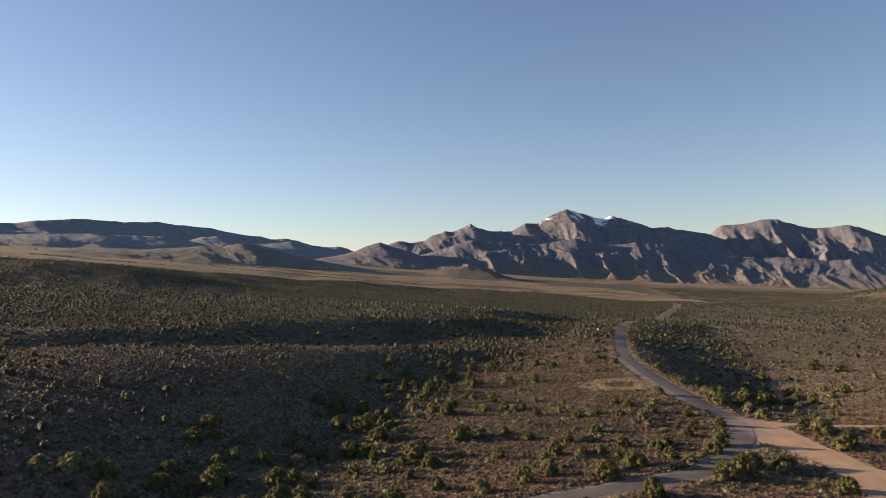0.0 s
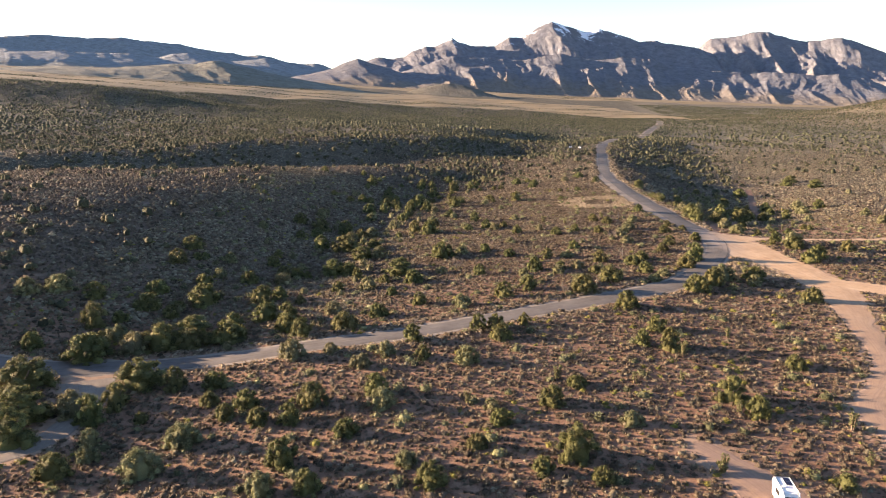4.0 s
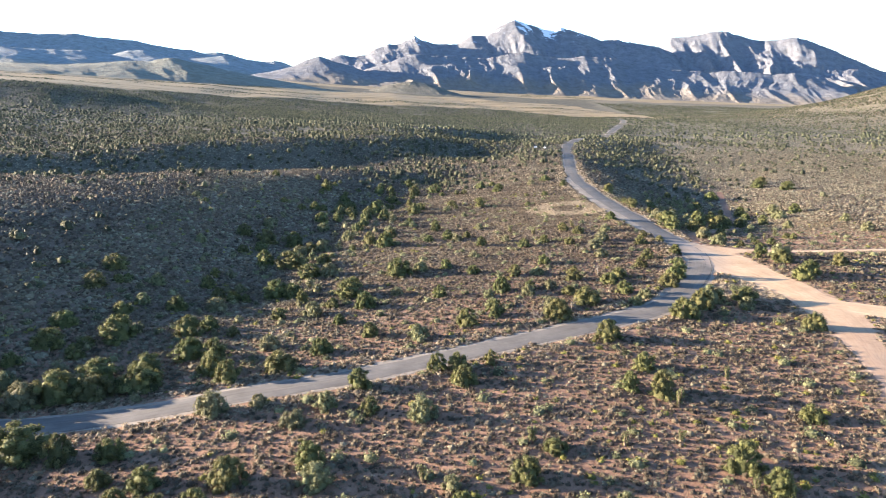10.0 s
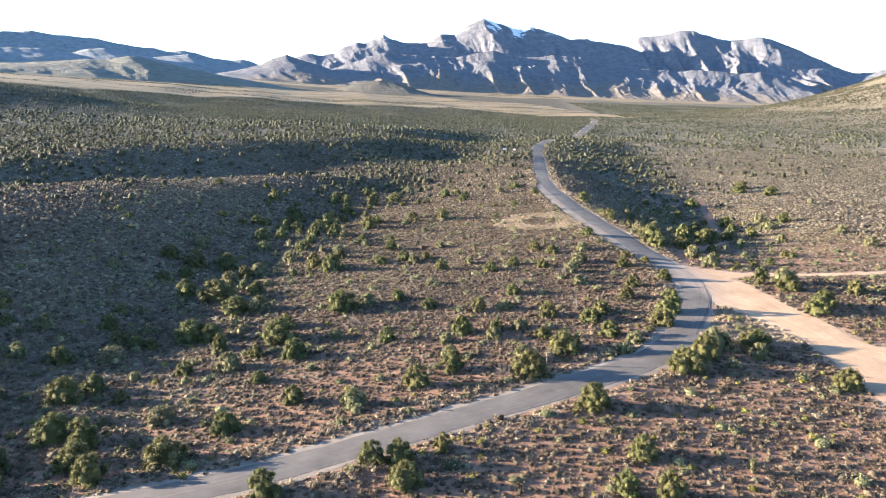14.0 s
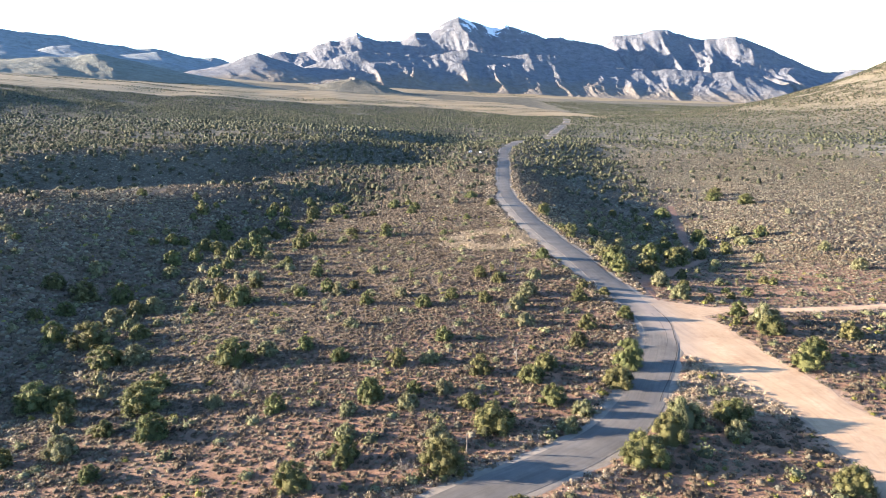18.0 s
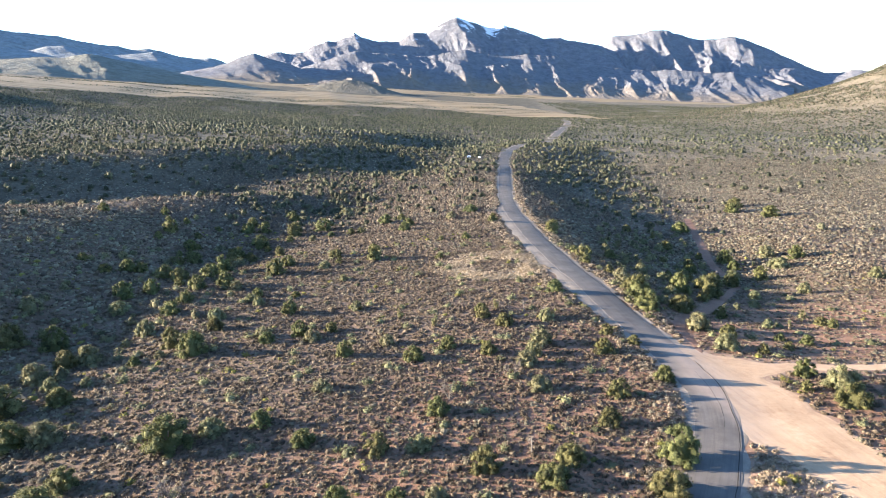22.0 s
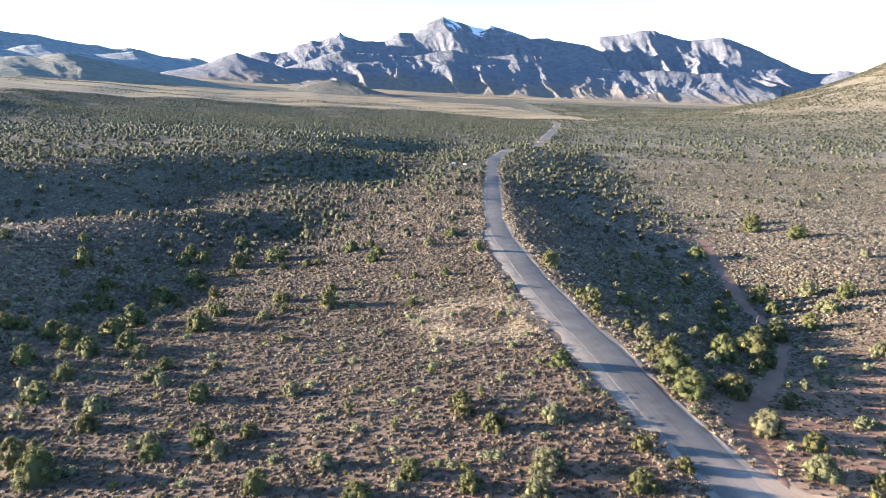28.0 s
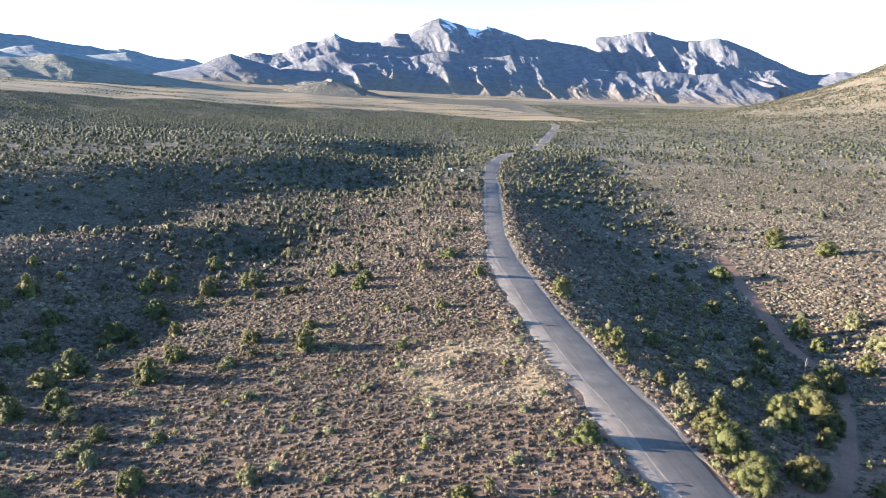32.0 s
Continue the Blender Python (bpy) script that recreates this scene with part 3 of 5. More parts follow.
def ribbon(name, line, mat, label, lift, margin=0.0, wobble=0.0, cols=9, seed=1, shift=0.0, category="road", paleness=lambda x, y: np.ones_like(x), crown=.04, dust=lambda x, y: np.zeros_like(x), skirt=1.1):
    """A way laid on the ground, with a thin skirt at each edge that goes down into the soil."""
    d = np.gradient(line[:, :2], axis=0)
    d /= np.hypot(*d.T)[:, None]
    side = np.stack([d[:, 1], -d[:, 0]], 1)
    s = np.arange(len(line)) * np.hypot(*(line[1, :2] - line[0, :2]))
    edge_l = line[:, 2] / 2 + margin + wobble * layered(s / 5, s * 0 + seed, seed, 3)
    edge_r = line[:, 2] / 2 + margin + wobble * layered(s / 5, s * 0 + seed + 9.5, seed + 5, 3)
    u = np.concatenate([[-skirt], np.linspace(-1, 1, cols), [skirt]])
    off = np.where(u < 0, u * edge_l[:, None], u * edge_r[:, None]) + shift
    x, y = line[:, :1] + side[:, :1] * off, line[:, 1:2] + side[:, 1:2] * off
    z = height(x.ravel(), y.ravel()).reshape(x.shape) + lift + crown * (1 - u ** 2)
    z[:, 0] -= lift + .06
    z[:, -1] -= lift + .06
    uu = np.tile(u, len(line))
    ob = mesh_object(name, np.stack([x.ravel(), y.ravel(), z.ravel()], 1), grid_faces(*x.shape)[:, ::-1], mat,
                     attributes=(("edge", np.abs(uu)), ("across", uu), ("along", np.repeat(s, len(u))), ("lane", np.exp(-((np.abs(uu) - .48) / .16) ** 2)), ("paleness", np.repeat(paleness(line[:, 0], line[:, 1]), len(u))), ("dust", dust(x.ravel(), y.ravel()))))
    return tagged(ob, label, category, kind="structure")


ribbon("gravel_shoulder", ROAD, PALE_GRAVEL, "pale gravel shoulder along the paved road", .02, .9, 1.1, 15, 3, -.3, "shoulder", skirt=1.25)
ribbon("gravel_pullout", LEFT_GRAVEL, PALE_GRAVEL, "wide pale gravel strip beside the pavement", .022, 0, .9, 9, 21, category="shoulder", skirt=1.4)
ribbon("sand_berm", SAND_BERM, BERM_SAND, "low bright sandy berm along the pavement", .025, 0, .9, 9, 23, category="berm", crown=.03, skirt=1.2)
# the dirt road's southern stretch is darkened, shade painted into its colour
ribbon("dirt_road", DIRT_ROAD, RED_DIRT, "wide red dirt road leaving the paved bend", .026, .2, 1.0, 13, 5, skirt=1.22, paleness=lambda x, y: .25 + .75 * ramp(y, 105, 160), dust=lambda x, y: ramp(6.0 - sampled(PAVED, x, y), 0, 6.0) * ramp(y, 140, 160))
ribbon("dirt_side_track", SIDE_TRACK, RED_DIRT, "narrow red dirt track through the scrub", .022, 0, .6, 7, 7, crown=.02, skirt=1.35)
ribbon("dirt_branch", EAST_BRANCH, RED_DIRT, "wide red dirt branch leaving the dirt road", .032, 0, .9, 11, 17)
ribbon("west_dirt_track", WEST_TRACK, PALE_GRAVEL, "pale dirt track between large junipers", .03, 0, .7, 9, 9)
ribbon("camp_clearing", VAN_SPOT, RED_DIRT, "bare dirt clearing beside the parked van", .03, .2, 1.2, 9, 11, category="clearing", paleness=lambda x, y: np.zeros_like(x))
ribbon("wash_bed", WASH, WASH_SAND, "sandy reddish wash bed in the gully", .022, 0, .7, 7, 13, category="wash", crown=.02, skirt=1.4)
road = ribbon("road", ROAD, ASPHALT, "worn grey two-lane asphalt road with sandy edges", .055, 0, .25, 17, 15, dust=lambda x, y: ramp(.8 - sampled(TRACKS, x, y), 0, 3.4) * ramp(x, 20, 40), skirt=1.012)


# ---- mountains ----
def mountain_range(name, label, crest, dist, swing, base, deep, mat, spur, rough, seed, az_step=.15, cliff_from=2.0, rows=56, lean=.3, relief=.24):
    """A range round the place: crest gives the bearing and the height over the horizon, in degrees, of summits on a
    bent line at about that distance; swing: bearings, and by how many degrees the face there turns east; the slopes fall to the plain in spurs and gullies. base: how far the foot lies in front of the crest; deep: behind it."""
    c = np.array(crest, float)
    az = np.arange(c[0, 0], c[-1, 0] + az_step / 2, az_step)
    el = np.interp(az, c[:, 0], c[:, 1]) + rough * layered(az / .6, az * 0 + seed, seed, 4)
    turn = np.tan(np.radians(az + np.interp(az, *zip(*swing)))) * math.radians(az_step)
    reach = dist * np.exp(np.cumsum(turn) - np.interp(c[:, 0].mean(), az, np.cumsum(turn)))
    reach = np.minimum(reach, 4640 - deep)
    top = 41 + np.tan(np.radians(el)) * reach
    reach = reach[:, None]
    u = np.concatenate([np.linspace(0, 1, rows), 1 + np.linspace(0, 1, 10)[1:]])
    a, w = np.meshgrid(np.radians(az), u, indexing="ij")
    wide = np.exp(-.5 * (np.arange(-45, 46) * az_step / 1.5) ** 2)
    eased = np.convolve(np.pad(top, 45, "edge"), wide / wide.sum(), "valid")[:, None]
    r = np.where(w <= 1, reach - base * (1 - w), reach + deep * (w - 1))
    x, y = 15 + r * np.sin(a), 80 + r * np.cos(a)
    foot = land(x.ravel(), y.ravel()).reshape(x.shape)
    s = np.where(w <= 1, w, 1 - (w - 1))
    down = base * (1 - s)
    side = reach * np.sin(a) - lean * down + 70 * layered(x / 330, y / 330, seed + 44, 3)
    drift = az[:, None] + np.degrees((side - reach * np.sin(a)) * ramp(1 - s, 0, .5) / reach)
    t = np.interp(drift.ravel(), az, top).reshape(drift.shape)
    t = t + (np.interp(drift.ravel(), az, eased.ravel()).reshape(drift.shape) - t) * ramp(1 - s, .05, .65)
    rock = 0.0
    for k, (share, wide_m) in enumerate(((.56, 150.0), (.24, 66.0), (.13, 30.0), (.07, 14.0))):
        rock = rock + share * (1 - np.abs(value_noise(side / (spur * wide_m) + seed + 3.7 * k, down / (spur * wide_m * 2.8) + seed, seed + 20 + k))) ** 1.25
    soft = layered(x / 260, y / 260, seed + 60, 4)
    h = foot - 3 + (t - foot + 3) * np.clip(s, 1e-4, 1) ** (1.25 - relief * 2.6 * (rock - .5) + .25 * soft)
    roof = 41 + (t - 41) / reach * r * .985
    h = np.where(w < 1, np.minimum(h, np.maximum(roof, foot - 3)), h)
    h[:, rows - 1] = top
    cliff = ramp(el[:, None] * s, cliff_from, cliff_from + 1.2) * (.5 + .8 * layered(side / 60, down / 140, seed + 80, 3))
    snow = ramp(s, .66, .92) * ramp(el[:, None], 3.5, 4.4) * (.60 + .85 * layered(side / 45, down / 60, seed + 90, 3))
    ob = mesh_object(name, np.stack([x.ravel(), y.ravel(), h.ravel()], 1), grid_faces(*x.shape), mat, smooth=True,
                     attributes=(("snow", snow.ravel() if cliff_from < 4 else snow.ravel() * 0), ("cliff", cliff.ravel()), ("foot", (1 - s).ravel() ** 1.1)))
    return tagged(ob, label, "mountain", kind="structure")


# the blue tint of these two rock colours is painted haze
HAZED_ROCK = mountain_material("limestone", (0.18, 0.187, 0.208), (0.215, 0.208, 0.208), (0.205, 0.182, 0.156))
HAZED_FOOTHILL = mountain_material("shaded_foothill", (0.165, 0.172, 0.19), (0.20, 0.188, 0.176), (0.20, 0.175, 0.148))
# brushy hills whose pale blue base colour holds the haze of distance
HAZED_HILL = mountain_material("hazed_brushy_hill", (0.235, 0.262, 0.275), (0.26, 0.25, 0.23), (0.225, 0.232, 0.21))
TAN_HILL = mountain_material("tan_hill", (0.18, 0.184, 0.155), (0.24, 0.222, 0.175), (0.19, 0.187, 0.152))
KNOLL_BRUSH = mountain_material("knoll_brush", (0.125, 0.12, 0.098), (0.18, 0.165, 0.13), (0.14, 0.132, 0.107))
mountain_range("mountain_range", "high limestone peaks tinted blue for haze, with pale snowy cliffs",
               [(-12, 1.6), (-10.6, 1.99), (-9.7, 2.3), (-7.8, 2.68), (-7.0, 2.99), (-5.8, 2.85), (-4.9, 2.96), (-4.1, 3.44), (-3.2, 3.67), (-2.5, 3.66), (-1.6, 3.97), (-1.0, 4.29), (-.3, 3.87), (.4, 3.69), (2.3, 3.61), (3.0, 3.97), (3.4, 4.21), (4.4, 4.1), (5.3, 4.66),
                (6.2, 5.04), (6.8, 5.23), (7.5, 5.01), (8.2, 4.79), (9.1, 4.39), (9.7, 4.38), (10.3, 4.56), (11.5, 4.2), (12.6, 3.8), (13.4, 3.44), (14.5, 3.49), (17.6, 2.85), (19, 2.2), (21, 1.2), (24, -.4)], 3700, ((-12, 20), (-3, 17), (5, 8), (12, -7), (20, -18)), 560, 230, HAZED_ROCK, .72, .09, 8, .09, 3.75, 84, relief=.24)
mountain_range("mesa_range", "long limestone mesa tinted blue for haze, falling in shaded buttresses",
               [(13, .8), (15, 1.9), (17.6, 2.8), (18.0, 3.2), (18.4, 3.47), (20.5, 3.59), (21.1, 3.76), (21.5, 3.82), (22.5, 3.66), (23.8, 3.13), (24.6, 2.94), (26.9, 3.07), (27.5, 2.96), (29.4, 2.04), (31.6, .88), (32.7, .47), (33.7, .36), (34.4, .53), (39, .2), (43, -.6)],
               4000, ((13, -10), (20, -14), (26, -24), (34, -38)), 620, 230, HAZED_ROCK, .72, .09, 14, .09, 3.3, 84, relief=.27)
mountain_range("foothill_range", "dark shaded foothills below the high range",
               [(-9, .8), (-6.7, 1.4), (-4.1, 2.1), (-2.0, 2.75), (-1.0, 2.95), (.4, 2.75), (2.7, 2.55), (4.6, 2.5), (6.6, 2.8), (7.4, 2.85), (8.7, 2.55), (10.2, 2.25), (12.0, 2.4), (14.1, 2.2), (16.0, 1.65), (18.0, 1.2), (21.0, .9), (23.0, .95), (25.5, .6), (27.0, .65), (29.0, .1), (31, -.6)],
               3350, ((-9, 16), (0, 11), (10, -3), (30, -22)), 440, 250, HAZED_FOOTHILL, .7, .10, 11, .08, 4.5, 60, relief=.26)
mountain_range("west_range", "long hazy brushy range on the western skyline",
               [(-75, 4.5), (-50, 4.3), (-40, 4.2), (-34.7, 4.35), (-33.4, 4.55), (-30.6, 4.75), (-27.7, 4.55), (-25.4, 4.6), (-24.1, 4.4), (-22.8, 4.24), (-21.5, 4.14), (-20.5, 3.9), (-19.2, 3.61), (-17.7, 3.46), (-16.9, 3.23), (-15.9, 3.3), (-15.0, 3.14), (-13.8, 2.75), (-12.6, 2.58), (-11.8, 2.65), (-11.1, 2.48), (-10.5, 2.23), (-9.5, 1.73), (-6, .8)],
               4200, ((-75, 60), (-45, 34), (-30, 26), (-6, 20)), 480, 300, HAZED_HILL, 1.5, .04, 17, .12, 9.0, 50, relief=.3)
mountain_range("west_foothills", "rounded brushy foothills below the western skyline, coloured pale blue for haze",
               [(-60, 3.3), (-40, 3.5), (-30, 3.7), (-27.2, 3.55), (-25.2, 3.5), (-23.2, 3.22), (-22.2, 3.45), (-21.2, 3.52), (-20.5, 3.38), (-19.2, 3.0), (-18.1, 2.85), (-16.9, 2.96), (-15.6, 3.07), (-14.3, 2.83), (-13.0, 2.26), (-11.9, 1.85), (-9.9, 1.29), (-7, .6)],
               3480, ((-60, 50), (-30, 30), (-7, 22)), 420, 300, HAZED_HILL, 1.5, .04, 23, .12, 9.0, 50)
mountain_range("notch_hill", "dark pointed foothill beside the notch of the skyline",
               [(-15, 1.2), (-13.8, 1.64), (-12.2, 1.86), (-10.5, 2.23), (-9.6, 2.62), (-9.0, 2.81), (-8.5, 2.93), (-8.0, 2.76), (-7.4, 2.51), (-6.2, 2.16), (-5.0, 1.73), (-3.3, 1.16), (-1, .5)],
               3150, ((-15, 22), (-1, 14)), 360, 300, HAZED_FOOTHILL, 1.2, .03, 27, .1, 9.0, 44)
mountain_range("tan_hill", "low smooth tan hill at the edge of the flat",
               [(-34, 2.6), (-30, 2.7), (-27, 2.55), (-24, 2.68), (-22.6, 2.78), (-21.1, 2.71), (-20.6, 2.85), (-19.7, 2.96), (-19, 2.88), (-18, 2.58), (-16.9, 2.38), (-15.9, 2.06), (-13.7, 1.56), (-12.2, 1.14), (-10, .7), (-7, -.6)],
               2380, ((-34, 30), (-7, 14)), 330, 330, TAN_HILL, 1.0, .03, 29, .12, 9.0, 44)
mountain_range("flat_knoll", "small dark knoll standing on the dry-grass flat",
               [(-7, -.9), (-5, .25), (-3.5, .62), (-1.8, .85), (-.4, .68), (1.2, .2), (3, -1.2)],
               2350, ((-7, 0), (3, 0)), 150, 150, KNOLL_BRUSH, 1.0, .03, 37, .1, 9.0, 24)


# ---- plants ----
def fan(count, radius, flat, leaf, rng, low=0.0, lift=0.0, core=.74, lie=0.0):
    """Loose leaf triangles that stand out from a dome, or lie along it."""
    az, up = rng.uniform(0, 2 * np.pi, count), rng.uniform(low, 1, count)
    r = np.sqrt(1 - np.clip(up, -1, 1) ** 2)
    d = np.stack([r * np.cos(az), r * np.sin(az), up], 1)
    centre = d * radius * rng.uniform(core, 1.08, (count, 1)) * [1, 1, flat] + [0, 0, lift]
    side = np.cross(d, rng.normal(size=(count, 3)))
    side /= np.linalg.norm(side, axis=1)[:, None]
    out = .55 * (1 - lie) * d + .8 * rng.normal(size=(count, 3))
    out -= lie * d * (out * d).sum(1)[:, None]
    out -= side * (out * side).sum(1)[:, None]
    out /= np.linalg.norm(out, axis=1)[:, None]
    size = leaf * rng.uniform(.65, 1.35, (count, 1))
    v = np.stack([centre - side * size * .5 - out * size * .35, centre + side * size * .5 - out * size * .35, centre + out * size * .75], 1)
    return v.reshape(-1, 3), np.arange(3 * count).reshape(-1, 3)


def dome(radius, flat, segments, rng, sink=.1):
    """A rough closed cap, open below."""
    a = np.arange(segments) / segments * 2 * np.pi
    low = np.stack([np.cos(a), np.sin(a), a * 0 - sink], 1) * rng.uniform(.8, 1.1, (segments, 1))
    mid = np.stack([.78 * np.cos(a + .4), .78 * np.sin(a + .4), a * 0 + .62], 1) * rng.uniform(.8, 1.12, (segments, 1))
    v = np.vstack([low, mid, [[.1 * rng.normal(), .1 * rng.normal(), .98]]]) * radius * [1, 1, flat]
    f = []
    for i in range(segments):
        j = (i + 1) % segments
        f += [(i, j, segments + i), (j, segments + j, segments + i), (segments + i, segments + j, 2 * segments)]
    return v, np.array(f)


def lump(radius, high, rng):
    """A rounded crown far off."""
    a = np.arange(3) / 3 * 2 * np.pi
    low = np.stack([np.cos(a), np.sin(a), a * 0 + .12], 1) * rng.uniform(.8, 1.15, (3, 1))
    top = np.stack([.66 * np.cos(a + 1), .66 * np.sin(a + 1), a * 0 + .85], 1) * rng.uniform(.75, 1.2, (3, 1))
    f = [(0, 1, 3), (1, 4, 3), (1, 2, 4), (2, 5, 4), (2, 0, 5), (0, 3, 5), (3, 4, 5)]
    return np.vstack([low, top]) * [radius, radius, high], np.array(f)


def tuft(radius, high, rng):
    """The least lump that still has an uneven outline, for plants far off."""
    a = np.arange(4) / 4 * 2 * np.pi + rng.uniform(-.3, .3, 4)
    r = radius * rng.uniform(.75, 1.15, 4)
    v = np.vstack([np.stack([r * np.cos(a), r * np.sin(a), a * 0 + rng.uniform(-.1, .25, 4) * high], 1), [[.25 * radius * rng.normal(), .25 * radius * rng.normal(), high]]])
    return v, np.array([(i, (i + 1) % 4, 4) for i in range(4)])


def joined(pieces):
    vs, fs, base = [], [], 0
    for v, f in pieces:
        vs.append(v)
        fs.append(f + base)
        base += len(v)
    return np.vstack(vs), np.vstack(fs)


def scatter(name, protos, x, y, size, tall, mat, label, category, rng, sink=0.02, smooth=True):
    """Many small plants in one mesh; every plant is turned and scaled on its own."""
    if len(x) == 0:
        return None
    z = height(x, y)
    pick = rng.integers(0, len(protos), len(x))
    turn = rng.uniform(0, 2 * np.pi, len(x))
    vs, fs, base = [], [], 0
    for k, (pv, pf) in enumerate(protos):
        i = np.nonzero(pick == k)[0]
        c, s = np.cos(turn[i])[:, None], np.sin(turn[i])[:, None]
        sx = size[i][:, None]
        v = np.stack([(pv[None, :, 0] * c - pv[None, :, 1] * s) * sx + x[i][:, None], (pv[None, :, 0] * s + pv[None, :, 1] * c) * sx + y[i][:, None],
                      pv[None, :, 2] * sx * tall[i][:, None] + (z[i] - sink * size[i])[:, None]], 2)
        f = pf[None] + (np.arange(len(i)) * len(pv))[:, None, None] + base
        vs.append(v.reshape(-1, 3))
        fs.append(f.reshape(-1, pf.shape[1]))
        base += len(i) * len(pv)
    ob = mesh_object(name, np.vstack(vs), np.vstack(fs), mat, smooth=smooth)
    return tagged(ob, label, category, kind="stuff")


def in_wedge(x, y, spread=42.0, from_y=-10):
    """Ground that lies ahead of the flight."""
    return (y > from_y) & (np.abs(np.degrees(np.arctan2(x - 15, y - from_y)) - 4) < spread)


rng = np.random.default_rng(4)


def clear_of_ways(x, y, gap=.4):
    return (sampled(PAVED, x, y) > gap + .6 + 1.0 * layered(x / 6, y / 6, 41, 2)) & (sampled(TRACKS, x, y) > gap)


def spread(x0, x1, y0, y1, per):
    """Even but irregular places, one for each cell of that many square metres."""
    s = math.sqrt(per)
    gx, gy = np.meshgrid(np.arange(x0, x1, s), np.arange(y0, y1, s))
    x = gx.ravel() + rng.uniform(-.55, .55, gx.size) * s
    y = gy.ravel() + rng.uniform(-.55, .55, gx.size) * s
    return x, y


def in_oval(x, y, k=1.0):
    r = np.hypot((x - OVAL[0]) / OVAL[2], (y - OVAL[1]) / OVAL[3]) + .12 * layered(x / 6, y / 6, 43, 2)
    return (r < k), r


# low grey-brown brush near the flight
def bush(rng, leaves, leaf, heart, high=.74):
    """A low rounded bush: a dense heart under a coat of fine twigs."""
    return joined([dome(.34, high * .92, heart, rng), fan(leaves, .47, high, leaf, rng, .02, 0, .72)])


near_bushes = [bush(rng, 22, .115, 4) for _ in range(18)]
mid_bushes = [bush(rng, 2, .24, 4) for _ in range(12)]
x, y = spread(-115, 150, 58, 330, .80)
bare = layered(x / 9, y / 9, 51, 3) + .5 * layered(x / 2.6, y / 2.6, 55, 2)
keep = clear_of_ways(x, y) & in_wedge(x, y, 39, -28) & (bare > -.72 - .0010 * (y - 60)) & (x > -85) & ((y < 205) | (rng.random(len(x)) < .86))
inside, r = in_oval(x, y)
keep &= ~((r < 1.04) & (r > .42) & (rng.random(len(x)) < .97))
keep &= ~(on_island(x, y) & (rng.random(len(x)) < .85))
keep &= ~(rng.random(len(x)) < .10 * red_bench(x, y))
x, y = x[keep], y[keep]
# slopes in shade, where more bushes take the paler tone to lighten that shade
in_draw = ramp(-12 - x, 0, 14) * ramp(y, 118, 130) + ramp(x, 71, 76) * ramp(y - .6 * (x - 75), 226, 236)
kind = rng.random(len(x)) + .10 * layered(x / 14, y / 14, 57, 2) + .03 * ramp(x, 0, 25) * (1 - ramp(y, 120, 160))
kind = np.where(rng.random(len(x)) < .45 * in_draw + .3 * red_bench(x, y), .93, kind)
close = ((y < 185) & (x > -62) & (x < 72)) | ((y < 285) & (x > -30) & (x < 92)) | (red_bench(x, y) > .1)
size, tall = rng.gamma(7, .145, len(x)).clip(.45, 2.1) * np.where(close, 1, 1.22) * (1 + .12 * in_draw.clip(0, 1)) * (1 - .12 * red_bench(x, y)), rng.uniform(.82, 1.18, len(x)) * (1 - .15 * red_bench(x, y))
for name, lo, hi, mat, label, cat in (("blackbrush", -9, .87, SCRUB, "low grey-brown blackbrush on reddish soil", "shrubs"), ("sagebrush", .87, 1.0, SAGE_AND_HAZE, "grey-green sagebrush among the blackbrush", "shrubs"),
                                      ("yellow_rabbitbrush", 1.0, 9, RABBIT, "scattered yellow-green rabbitbrush", "shrubs")):
    for protos, i in ((near_bushes, (kind >= lo) & (kind < hi) & close), (mid_bushes, (kind >= lo) & (kind < hi) & ~close)):
        scatter(name, protos, x[i], y[i], size[i], tall[i], mat, label, cat, rng)

# the spur west of the road is the thickest brush: smaller bushes fill in between
x, y = spread(-14, 62, 165, 335, 1.35)
_, r = in_oval(x, y)
keep = clear_of_ways(x, y) & ~((r < 1.06) & (r > .4)) & (layered(x / 2.6, y / 2.6, 55, 2) > -.55)
x, y = x[keep], y[keep]
scatter("blackbrush", mid_bushes, x, y, rng.uniform(.6, 1.15, len(x)), rng.uniform(.75, 1.1, len(x)), SCRUB, "thick low blackbrush on the spur beside the road", "shrubs", rng)

# olive and yellow-green bushes, waist-high, that stand out of the low brush
tall_bushes = [joined([dome(.36, .95, 6, rng), fan(62, .47, 1.0, .105, rng, -.05)]) for _ in range(8)]
for name, per, mat, label, lo, hi in (("olive_cliffrose", 62, PALE_FOLIAGE, "waist-high olive cliffrose bushes scattered over the flat", 1.4, 2.7), ("yellow_rabbitbrush", 70, RABBIT, "bright yellow-green rabbitbrush mounds on red soil", .9, 1.7)):
    x, y = spread(-75, 118, 58, 300, per)
    keep = clear_of_ways(x, y, .8) & in_wedge(x, y, 39, -28) & ((mat is PALE_FOLIAGE) | (rng.random(len(x)) < .25 + .75 * ramp(x, -10, 30) * (1 - ramp(y, 120, 190))))
    scatter(name, tall_bushes, x[keep], y[keep], rng.uniform(lo, hi, keep.sum()), rng.uniform(.75, 1.05, keep.sum()), mat, label, "shrubs", rng)

# brush farther out, coarser
far_shrubs = [tuft(.52, .48, rng) for _ in range(12)]
x, y = spread(-330, 420, 60, 620, 2.7)
near = (x > -85) & (x < 150) & (y < 330) & in_wedge(x, y, 39, -28)
keep = ~near & in_wedge(x, y, 46, -20) & clear_of_ways(x, y) & (layered(x / 12, y / 12, 61, 3) > -.5)
x, y = x[keep], y[keep]
